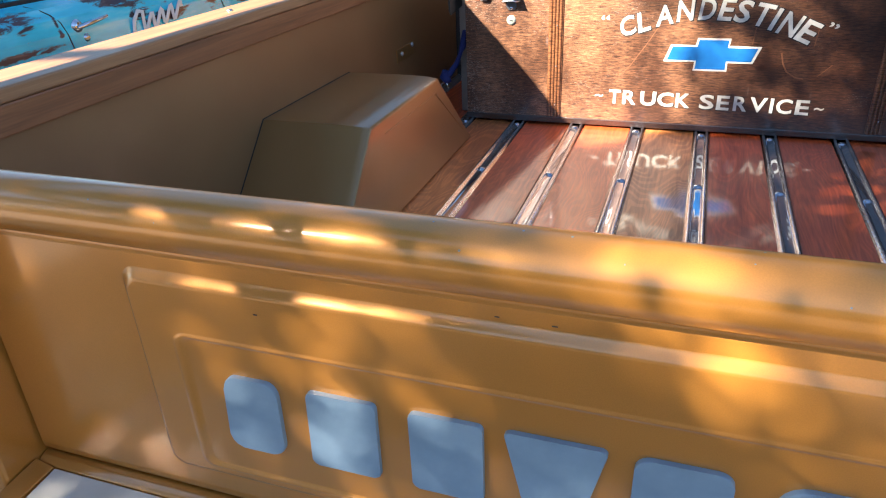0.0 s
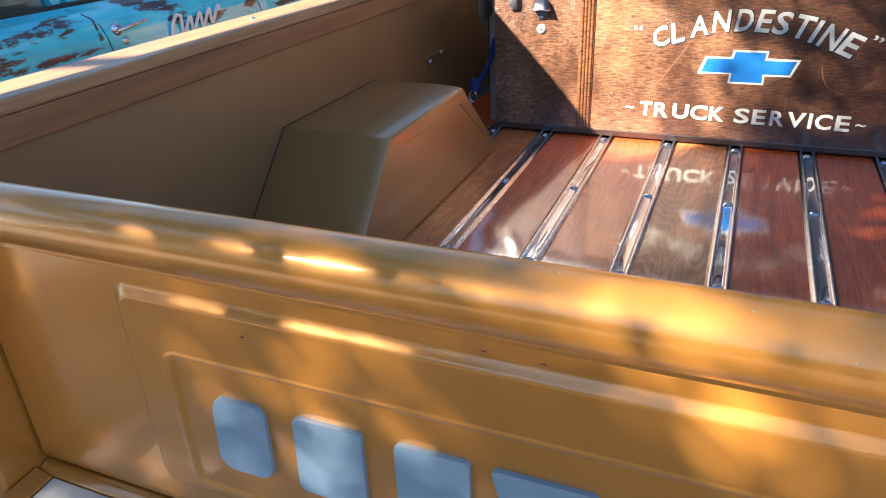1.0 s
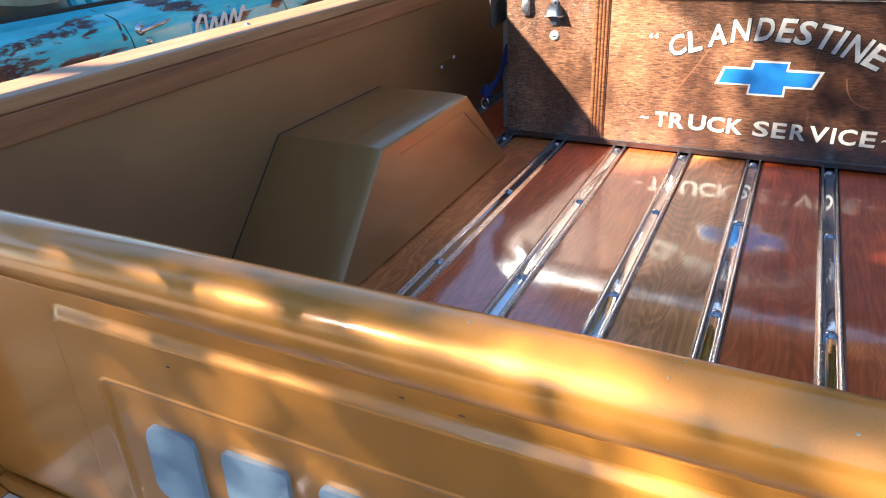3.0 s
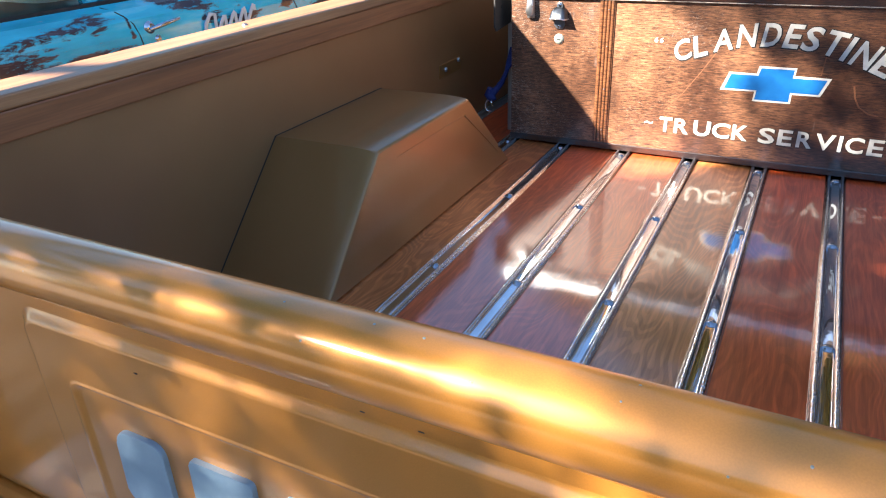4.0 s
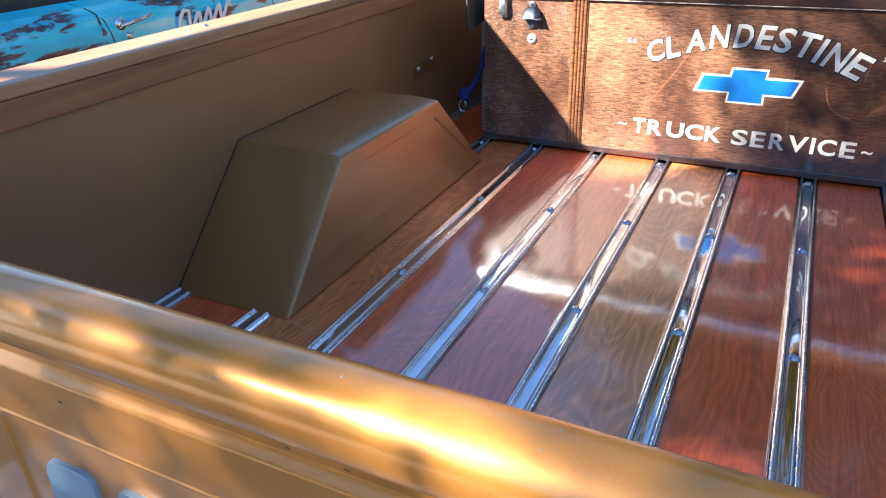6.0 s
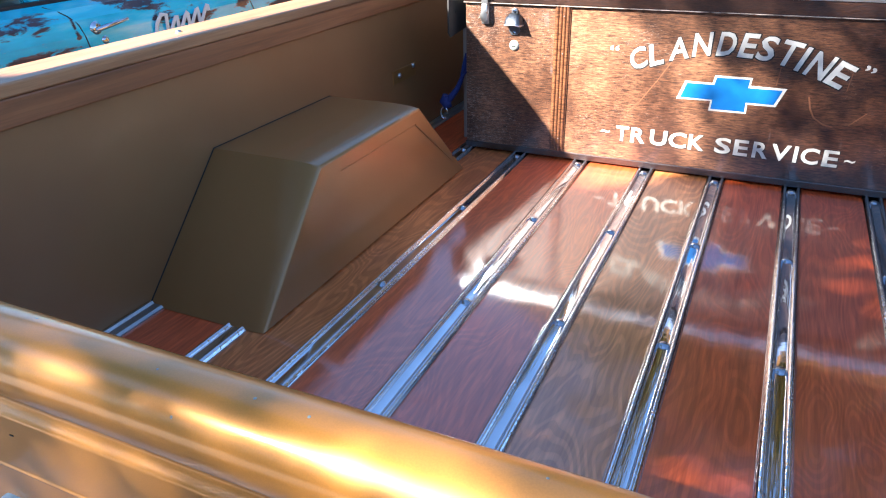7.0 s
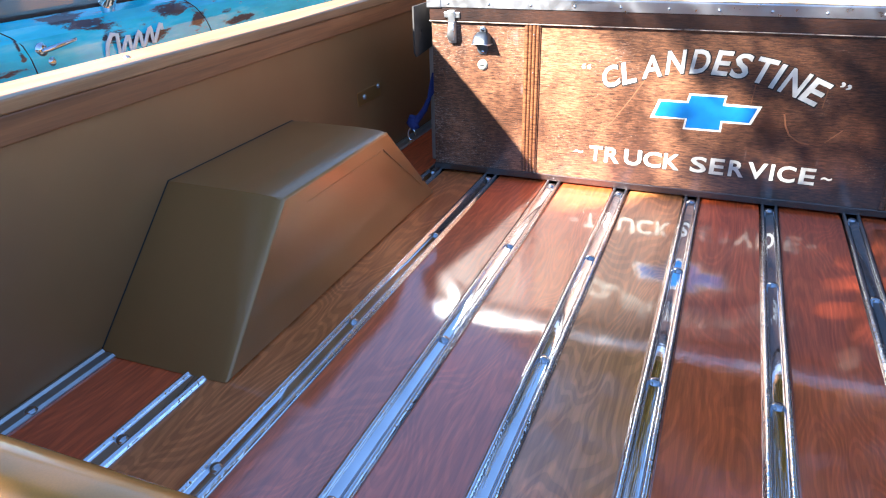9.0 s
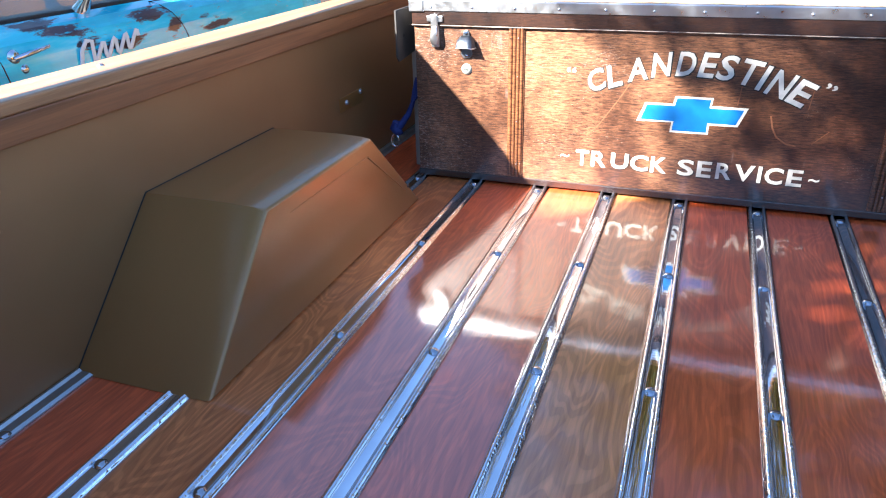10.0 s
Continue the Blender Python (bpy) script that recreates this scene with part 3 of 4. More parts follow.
    part("bumper", prism(prof, -0.7285, 0.7285, "x", 0.002), BUMPER, truck, "pale painted rear bumper", smooth=30)


def cab():
    c = part("cab", box(-0.86, 0.86, 2.16, 3.7, 0.45, 1.25, 0.06, 4), GATE, truck, smooth=40)
    part("cab_roof", prism([(2.20, 1.25), (2.26, 1.72), (2.40, 1.78), (3.0, 1.78), (3.35, 1.25)], -0.78, 0.78, "x", 0.03), GATE, c, smooth=40)
    part("rear_window", prism([(2.205, 1.32), (2.245, 1.66), (2.238, 1.66), (2.198, 1.32)], -0.55, 0.55, "x"), GLASS, c)
    part("bonnet", box(-0.84, 0.84, 3.65, 5.0, 0.45, 1.15, 0.06, 4), GATE, truck, smooth=40)
    for x in (-0.80, 0.80):
        for y in (0.95, 4.2):
            w = part("wheel", tube([(x - 0.10, y, 0.36), (x + 0.10, y, 0.36)], 0.36, 28), RUBBER, truck, smooth=40)
            part("rim", tube([(x - 0.105, y, 0.36), (x + 0.105, y, 0.36)], 0.20, 24), CHROME, w, smooth=40)


bed_floor()
bed_strips()
wheel_boxes()
bed_sides()
tailgate()
cab()


# ---- the wooden chest ----
CY = 1.527          # front face of the chest


def glyphs(word, size, extrude=0.0004, weight=0.0):
    """Meshes of single characters of the built-in font, centred, standing in the xz plane and facing -y."""
    out = []
    for ch in word:
        cu = bpy.data.curves.new("tmp", "FONT")
        cu.body, cu.size, cu.extrude, cu.offset = ch, size, extrude, weight
        cu.resolution_u = 3
        o = new("tmp", cu)
        bpy.context.view_layer.update()
        me = bpy.data.meshes.new_from_object(o.evaluated_get(bpy.context.evaluated_depsgraph_get()))
        bpy.data.objects.remove(o)
        xs = [v.co.x for v in me.vertices]
        ys = [v.co.y for v in me.vertices]
        me.transform(Matrix.Translation((-(min(xs) + max(xs)) / 2, -(min(ys) + max(ys)) / 2, 0)))
        out.append((me, max(xs) - min(xs), max(ys) - min(ys)))
    return out


def wooden_chest():
    chest = thing("wooden_chest", "dark stained plywood chest with painted lettering and metal-edged lid", "chest")
    x = 0.668
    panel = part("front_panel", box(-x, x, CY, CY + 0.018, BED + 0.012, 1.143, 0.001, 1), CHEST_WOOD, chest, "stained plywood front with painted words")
    part("base_rail", box(-x - 0.002, x + 0.002, CY - 0.003, CY + 0.02, BED + 0.0065, BED + 0.0235, 0.002), DARK_WOOD, chest)
    for s in (-1, 1):
        x0, x1 = sorted((s * x, s * (x - 0.018)))
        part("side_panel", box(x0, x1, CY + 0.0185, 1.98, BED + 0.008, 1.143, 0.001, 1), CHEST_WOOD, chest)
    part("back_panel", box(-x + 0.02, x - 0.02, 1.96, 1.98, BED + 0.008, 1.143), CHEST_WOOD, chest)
    lid = part("lid", box(-x - 0.003, x + 0.003, CY - 0.008, 1.99, 1.1445, 1.197, 0.003), DARK_WOOD, chest, "dark stained lid rim")
    part("lid_top", box(-x - 0.002, x + 0.002, CY + 0.012, 1.985, 1.1975, 1.2005, 0.001, 1), LID_WOOD, lid, "pale plywood lid top")
    # pale strip that paints the light on the lid's dusty lower edge
    part("worn_edge", box(-x - 0.0035, x + 0.0035, CY - 0.0086, CY + 0.004, 1.1425, 1.1447, 0.0008, 1), LIT_EDGE, lid, "dusty lower edge of the lid, its lit look in the colour")
    # aluminium edging, an angle with rivets
    prof = [(CY - 0.0105, 1.1775), (CY - 0.0085, 1.1775), (CY - 0.0085, 1.1990), (CY + 0.012, 1.1990), (CY + 0.012, 1.2015), (CY - 0.0085, 1.2015), (CY - 0.0105, 1.1995)]
    edge = part("metal_edging", prism(prof, -x - 0.006, x + 0.006, "x"), ALUMINIUM, chest, "riveted aluminium edging")
    rivet = None
    for k in range(13):
        m = Matrix.Translation((-0.62 + k * 0.1035, CY - 0.0105, 1.1865)) @ Euler((math.pi / 2, 0, 0)).to_matrix().to_4x4()
        if rivet is None:
            rivet = part("rivet", dome(0.0035, 0.0025, 10, 2), STEEL, edge, smooth=60)
            rivet.matrix_basis = m
        else:
            share(rivet, "rivet", edge, m)
    for s in (-1, 1):
        x0, x1 = sorted((s * (x + 0.009), s * (x - 0.030)))
        part("corner_cap", box(x0, x1, CY - 0.0125, CY + 0.03, 1.174, 1.2045, 0.003), ALUMINIUM, lid)
    # reeded upright mouldings
    for xc in (-0.4085, 0.4085):
        w, prof = 0.0195, [(-0.0195, CY), (-0.0195, CY - 0.003)]
        for c in (-0.0135, -0.0045, 0.0045, 0.0135):
            for k in range(7):
                a = math.pi * (1 - k / 6)
                prof.append((c + 0.0042 * math.cos(a), CY - 0.003 - 0.0038 * math.sin(a)))
        prof += [(0.0195, CY - 0.003), (0.0195, CY)]
        md = part("moulding", prism([(px, py) for px, py in prof], BED + 0.026, 1.1435, "z"), MOULD_WOOD, chest, "reeded upright wooden moulding", smooth=50)
        md.location.x = xc
        for z in (0.81, 0.92, 1.03, 1.12):
            nail = part("nail", dome(0.0018, 0.0012, 8, 2), STEEL, md)
            nail.matrix_basis = Matrix.Translation((0.0045, CY - 0.0068, z)) @ Euler((math.pi / 2, 0, 0)).to_matrix().to_4x4()

    # painted words
    def letter(me, xc, zc, rot, slant, sx, sz, name="letter"):
        m = Matrix.Identity(4)
        m[0][1] = slant
        me.transform(Matrix.Diagonal((sx, sz, 1, 1)))
        me.transform(m)
        me.materials.append(WHITE_PAINT)
        ob = new(name, me)
        ob.parent = panel
        ob.matrix_basis = Matrix.Translation((xc, CY - 0.0006, zc)) @ Euler((math.pi / 2, 0, 0)).to_matrix().to_4x4() @ Matrix.Rotation(radians(rot), 4, "Z")
        return ob
    xs = [-0.218, -0.177, -0.126, -0.0755, -0.0225, 0.023, 0.063, 0.108, 0.138, 0.174, 0.217]
    zs = [1.031, 1.043, 1.060, 1.072, 1.076, 1.075, 1.071, 1.063, 1.053, 1.041, 1.024]
    wide = [0.040, 0.032, 0.044, 0.040, 0.038, 0.033, 0.036, 0.042, 0.010, 0.042, 0.038]
    high = [0.049, 0.050, 0.050, 0.052, 0.053, 0.054, 0.055, 0.056, 0.056, 0.057, 0.056]
    for (me, w, h), xc, zc, ww, hh in zip(glyphs("CLANDESTINE", 0.06, 0.0004, 0.0012), xs, zs, wide, high):
        ang = -math.degrees(math.asin(xc / 0.56)) * 1.0
        edge = me.copy()
        letter(me, xc, zc, ang, 0.16, ww / w, hh / h)
        rim = letter(edge, xc + 0.0008, zc - 0.0008, ang, 0.16, (ww + 0.0045) / w, (hh + 0.0045) / h, "letter_shadow")
        rim.location.y += 0.0003
        edge.materials.clear()
        edge.materials.append(BLACK)
    xs = [-0.239, -0.199, -0.149, -0.103, -0.058, 0.003, 0.044, 0.087, 0.131, 0.163, 0.193, 0.236]
    wide = [0.032, 0.036, 0.041, 0.042, 0.037, 0.037, 0.032, 0.034, 0.042, 0.008, 0.038, 0.032]
    for i, ((me, w, h), xc, ww) in enumerate(zip(glyphs("TRUCKSERVICE", 0.05, 0.0004, 0.0011), xs, wide)):
        edge = me.copy()
        letter(me, xc, 0.8405 - 0.012 * (xc + 0.24), -0.8, 0.0, ww / w, 0.039 / h)
        rim = letter(edge, xc + 0.0010, 0.8397 - 0.012 * (xc + 0.24), -0.8, 0.0, (ww + 0.0022) / w, 0.0412 / h, "letter_shadow")
        rim.location.y += 0.0003
        edge.materials.clear()
        edge.materials.append(BLACK)
    for xc, zc, ch in ((-0.282, 0.842, "~"), (0.275, 0.833, "~"), (-0.276, 1.052, "\u201c"), (0.272, 1.040, "\u201d")):
        for me, w, h in glyphs(ch, 0.05, 0.0004, 0.0006):
            letter(me, xc, zc, 0 if ch == "~" else -20 * (xc > 0), 0, 0.022 / w, (0.007 if ch == "~" else 0.012) / h, "painted_mark")
    # painted cross shape, blue with a white border
    out = [(-0.119, 0.942), (-0.103, 0.986), (-0.042, 0.986), (-0.038, 1.004), (0.043, 1.004), (0.041, 0.986), (0.118, 0.985), (0.101, 0.942), (0.041, 0.942), (0.041, 0.920), (-0.043, 0.920), (-0.041, 0.943)]
    part("painted_border", prism(out, CY - 0.0008, CY + 0.0002, "y"), WHITE_PAINT, panel)
    inn = [(-0.1105, 0.9465), (-0.0985, 0.9815), (-0.0375, 0.9815), (-0.0335, 0.9995), (0.0385, 0.9995), (0.0365, 0.9805), (0.1095, 0.9805), (0.0965, 0.9465), (0.0365, 0.9465), (0.0365, 0.9245), (-0.0385, 0.9245), (-0.0365, 0.9465)]
    part("painted_emblem", prism(inn, CY - 0.0013, CY + 0.0002, "y"), BLUE_PAINT, panel, "blue painted cross shape")

    # pale scratches and drag marks in the varnish
    for pts, r in (([(0.165, 0.972), (0.172, 0.945), (0.183, 0.925), (0.205, 0.911), (0.225, 0.908)], 0.0018), ([(0.255, 0.915), (0.285, 0.945)], 0.0012),
                   ([(-0.135, 1.035), (-0.165, 0.985), (-0.205, 0.925), (-0.245, 0.880)], 0.0011), ([(0.098, 1.04), (0.094, 0.99)], 0.0012), ([(0.236, 0.99), (0.240, 1.03)], 0.0010),
                   ([(-0.640, 1.02), (-0.632, 0.995)], 0.0014)):
        sc = part("scratch", tube([(px, 0, pz) for px, pz in pts], r, 6), SCRATCH, panel)
        sc.matrix_basis = Matrix.Translation((0, CY - 0.0002, 0)) @ Matrix.Diagonal((1, 0.25, 1, 1))
    # toggle latch
    latch = part("toggle_latch", box(-0.631, -0.590, CY - 0.012, CY - 0.008, 1.152, 1.166, 0.0015), ALUMINIUM, chest, "chrome toggle latch")
    part("hook", box(-0.620, -0.602, CY - 0.016, CY - 0.0115, 1.138, 1.170, 0.002), ALUMINIUM, latch)
    lever = prism([(-0.617, 1.142), (-0.604, 1.142), (-0.601, 1.112), (-0.606, 1.099), (-0.617, 1.098), (-0.623, 1.110)], CY - 0.018, CY - 0.010, "y", 0.002)
    part("lever", lever, ALUMINIUM, latch, smooth=40)
    part("latch_base", box(-0.621, -0.602, CY - 0.010, CY - 0.001, 1.092, 1.142, 0.002), ALUMINIUM, latch)
    # bottle opener
    op = part("bottle_opener", prism([(-0.541, 1.068), (-0.525, 1.068), (-0.518, 1.078), (-0.523, 1.096), (-0.525, 1.128), (-0.529, 1.134), (-0.537, 1.134), (-0.541, 1.128), (-0.543, 1.096), (-0.548, 1.078)], CY - 0.005, CY - 0.0005, "y", 0.0012), CAST, chest, "cast metal wall bottle opener", smooth=40)
    bm = bmesh.new()
    cols = []
    for fx, fy in ((-1.0, 0.0), (-0.96, 0.45), (-0.90, 0.85), (-0.80, 1.0), (-0.40, 1.03), (0.0, 1.04), (0.40, 1.03), (0.80, 1.0), (0.90, 0.85), (0.96, 0.45), (1.0, 0.0)):
        cols.append([bm.verts.new((-0.533 + 0.013 * fx, CY - 0.004 - 0.006 * fy, 1.121)), bm.verts.new((-0.533 + 0.020 * fx, CY - 0.004 - 0.018 * fy, 1.113)),
                     bm.verts.new((-0.533 + 0.0235 * fx, CY - 0.004 - 0.026 * fy, 1.097 - 0.004 * fx * fx))])
    for a, b in zip(cols, cols[1:]):
        for k in range(2):
            bm.faces.new((a[k], b[k], b[k + 1], a[k + 1]))
    bm.faces.new([c[0] for c in cols])
    bmesh.ops.solidify(bm, geom=bm.faces[:], thickness=0.002)
    part("hood", bm, CAST, op, smooth=50)
    lip = [(-0.533 + 0.0235 * fx, CY - 0.004 - 0.0262 * fy, 1.097 - 0.004 * fx * fx) for fx, fy in ((-1.0, 0.0), (-0.94, 0.6), (-0.80, 1.0), (-0.4, 1.03), (0.0, 1.04), (0.4, 1.03), (0.80, 1.0), (0.94, 0.6), (1.0, 0.0))]
    part("lip", tube(lip, 0.0018, 8), ALUMINIUM, op, "bright worn lip", smooth=60)
    for z in (1.127, 1.074):
        sc = part("screw", dome(0.0045, 0.003, 12, 2), CHROME, op, smooth=60)
        sc.matrix_basis = Matrix.Translation((-0.533, CY - 0.005, z)) @ Euler((math.pi / 2, 0, 0)).to_matrix().to_4x4()
    # round lock below it
    lock = part("round_lock", dome(0.0125, 0.006, 20, 3, 0.001), PALE, chest, "round metal lock cap", smooth=40)
    lock.matrix_basis = Matrix.Translation((-0.534, CY - 0.0005, 1.041)) @ Euler((math.pi / 2, 0, 0)).to_matrix().to_4x4()
    k = part("keyway", box(-0.0045, 0.0045, -0.001, 0.001, 0.0055, 0.0068), DARK_STEEL, lock)


wooden_chest()


def blue_rope():
    pts = [(-0.690, 1.585, 1.000), (-0.694, 1.575, 0.965), (-0.700, 1.57, 0.935), (-0.712, 1.565, 0.905), (-0.726, 1.56, 0.885), (-0.740, 1.555, 0.868)]
    rope = part("blue_rope", tube(pts, [0.006, 0.008, 0.006, 0.008, 0.009, 0.011], 8), ROPE_BLUE, None, smooth=60)
    tagged(rope, "dark blue cord with a metal clip hanging beside the chest", "rope")
    part("loop", tube([(-0.690, 1.585, 1.000), (-0.682, 1.575, 0.985), (-0.686, 1.57, 0.955), (-0.697, 1.567, 0.94)], 0.004, 8), ROPE_BLUE, rope, smooth=60)
    part("knot", tube([(-0.742, 1.556, 0.885), (-0.748, 1.556, 0.868), (-0.738, 1.552, 0.858), (-0.728, 1.556, 0.862)], [0.012, 0.016, 0.014, 0.008], 8), ROPE_BLUE, rope, smooth=60)
    ring = [(-0.745 + 0.011 * math.cos(a), 1.545, 0.838 + 0.017 * math.sin(a)) for a in (2 * math.pi * k / 14 for k in range(13))]
    part("clip", tube(ring, 0.0028, 8), CHROME, rope, "small steel snap clip", smooth=60)


blue_rope()


# ---- the old blue car ----
def blue_car():
    car = thing("old_car", "weathered turquoise blue old car with rust patches", "car", at=(0, 0, 0))
    X = -2.345
    prof = [(0.18, 0.24), (0.02, 0.30), (0.0, 0.50), (-0.012, 0.70), (0.0, 0.86), (0.008, 0.93), (0.026, 0.985), (0.058, 1.026), (0.115, 1.046)]
    # lower body: the same cross-section along the car, drawn in at both ends
    bm = bmesh.new()
    rows = []
    for y, inset, drop in ((-0.9, 0.30, 0.25), (-0.75, 0.10, 0.12), (-0.3, 0.03, 0.04), (0.4, 0.0, 0.0), (1.0, 0.0, 0.0), (1.6, 0.0, 0.0), (2.2, 0.0, 0.0), (2.8, 0.0, 0.0), (3.4, 0.02, 0.0), (3.9, 0.06, 0.03), (4.25, 0.16, 0.10), (4.4, 0.36, 0.25)):
        left = [(X - o - inset * 0.6, y, z if z < 0.6 else z - drop) for o, z in prof]
        right = [(2 * -3.2 - p[0], p[1], p[2]) for p in reversed(left)]
        rows.append([bm.verts.new(p) for p in left + right])
    for a, b in zip(rows, rows[1:]):
        for k in range(len(a)):
            bm.faces.new((a[k], a[(k + 1) % len(a)], b[(k + 1) % len(a)], b[k]))
    bm.faces.new(rows[0])
    bm.faces.new(rows[-1])
    body = part("body", bm, CAR_BLUE, car, "blue paint worn through to dark rust", smooth=50)
    # roof and pillars
    part("roof", prism([(0.45, 1.42), (0.62, 1.47), (1.0, 1.52), (1.9, 1.52), (2.25, 1.46), (2.28, 1.43), (1.9, 1.48), (1.0, 1.48), (0.62, 1.43)], -3.86, -2.56, "x", 0.012), CAR_BLUE, car, smooth=40)

    def pillar(y0, y1, w, x0, x1):
        part("pillar", prism([(y0, 1.044), (y0 + w, 1.044), (y1 + w, 1.455), (y1, 1.455)], x0, x1, "x", 0.006), CAR_BLUE, car)
    for x0, x1 in ((-2.56, -2.50), (-3.90, -3.84)):
        pillar(0.12, 0.55, 0.09, x0, x1)
        pillar(1.645, 1.530, 0.045, x0, x1)
        pillar(1.715, 1.600, 0.050, x0, x1)
        pillar(2.62, 2.20, 0.05, x0, x1)
    for a, b in (((0.24, 0.66), (1.64, 1.53)), ((1.77, 1.655), (2.58, 2.19))):
        ob = part("side_window", prism([(a[0], 1.050), (b[0], 1.050), (b[1], 1.45), (a[1], 1.45)], -2.532, -2.527, "x"), GLASS, car)
        ob.visible_shadow = False
    # belt moulding and window sill
    part("belt_trim", prism([(0.12, 1.044), (2.66, 1.044), (2.66, 1.058), (0.12, 1.058)], -2.505, -2.470, "x", 0.004), RUBBER, car)
    # seats seen through the glass
    for y in (0.75, 1.62):
        part("seat", box(-3.65, -2.75, y, y + 0.16, 0.95, 1.30, 0.06, 4), SEAT, car, "pale vinyl seat back", smooth=40)
    part("cabin_floor", box(-3.85, -2.55, 0.2, 2.6, 1.0475, 1.050), DASH, car)
    # shut lines, standing just proud of the skin as dark joints
    def seam(pts, r=0.0026):
        part("shut_line", tube(pts, r, 6), BLACK, body)
    def skin(z):
        for (o0, z0), (o1, z1) in zip(prof, prof[1:]):
            if z0 <= z <= z1:
                return X - o0 - (o1 - o0) * (z - z0) / (z1 - z0)
        return X
    seam([(skin(z), 1.752 - 0.11 * max(0, z - 0.72) - 1.0 * max(0, z - 0.95) ** 2 * 9, z) for z in (0.40, 0.50, 0.60, 0.70, 0.78, 0.86, 0.92, 0.97, 1.00, 1.02, 1.04)])
    arc = []
    for k in range(14):
        a = radians(5 + 80 * k / 13)
        y, z = 2.50 + 0.25 * math.cos(a), 0.80 + 0.275 * math.sin(a)
        arc.append((skin(z), y, z))
    seam([(skin(0.4), 2.75, 0.40), (skin(0.6), 2.752, 0.60)] + arc)
    # handle
    h = part("door_handle", tube([(skin(0.95) + 0.020, 1.775, 0.942), (skin(0.95) + 0.036, 1.80, 0.950), (skin(0.95) + 0.038, 1.86, 0.957), (skin(0.95) + 0.034, 1.92, 0.963), (skin(0.95) + 0.012, 1.945, 0.964)], [0.007, 0.010, 0.009, 0.007, 0.004], 10), CHROME, car, "chrome pull handle", smooth=60)
    bz = part("button_bezel", dome(0.024, 0.016, 18, 4, 0.004), CHROME, h, smooth=60)
    bz.matrix_basis = Matrix.Translation((skin(0.945), 1.788, 0.945)) @ Euler((0, math.pi / 2, 0)).to_matrix().to_4x4()
    kh = part("keyhole", dome(0.015, 0.010, 16, 3, 0.003), CHROME, car, "chrome lock", smooth=60)
    kh.matrix_basis = Matrix.Translation((skin(0.90), 1.815, 0.897)) @ Euler((0, math.pi / 2, 0)).to_matrix().to_4x4()
    # white painted script, as a plain slanted wave
    wave = [(2.060, 0.79), (2.066, 0.85), (2.085, 0.915), (2.115, 0.950), (2.145, 0.945)]
    for k in range(30):
        z = 0.893 + 0.034 * math.cos(2.1 * math.pi * k / 8 + 2.6) + 0.0009 * k
        wave.append((2.150 + 0.0085 * k + 0.35 * (z - 0.89), z))
    st = part("painted_stroke", tube([(0, y, z) for y, z in wave], [0.011 if i < 5 else 0.0105 for i in range(len(wave))], 8), SCRIPT_WHITE, body, smooth=60)
    st.matrix_basis = Matrix.Translation((X + 0.004, 0, 0)) @ Matrix.Diagonal((0.25, 1, 1, 1))
    # mirror on the door
    mr = part("side_mirror", tube([(-2.46, 2.24, 1.045), (-2.42, 2.25, 1.10), (-2.36, 2.26, 1.15)], [0.035, 0.018, 0.012], 12), CHROME, car, "chrome side mirror", smooth=60)
    part("mirror_head", tube([(-2.35, 2.235, 1.17), (-2.35, 2.25, 1.17), (-2.35, 2.29, 1.17), (-2.35, 2.31, 1.17)], [0.055, 0.06, 0.045, 0.015], 18), CHROME, mr, smooth=60)
    for x in (-2.50, -3.90):
        for y in (0.05, 3.35):
            w = part("wheel", tube([(x - 0.09, y, 0.34), (x + 0.09, y, 0.34)], 0.34, 28), RUBBER, car, smooth=40)
            part("hubcap", tube([(x - 0.1, y, 0.34), (x + 0.1, y, 0.34)], 0.17, 24), CHROME, w, smooth=40)


blue_car()


# ---- shade tree behind the camera ----
def spread(i, base):
    """Evenly spread numbers from 0 to 1."""
    f, r = 1.0, 0.0
    while i:
        f /= base
        r += f * (i % base)
        i //= base
    return r


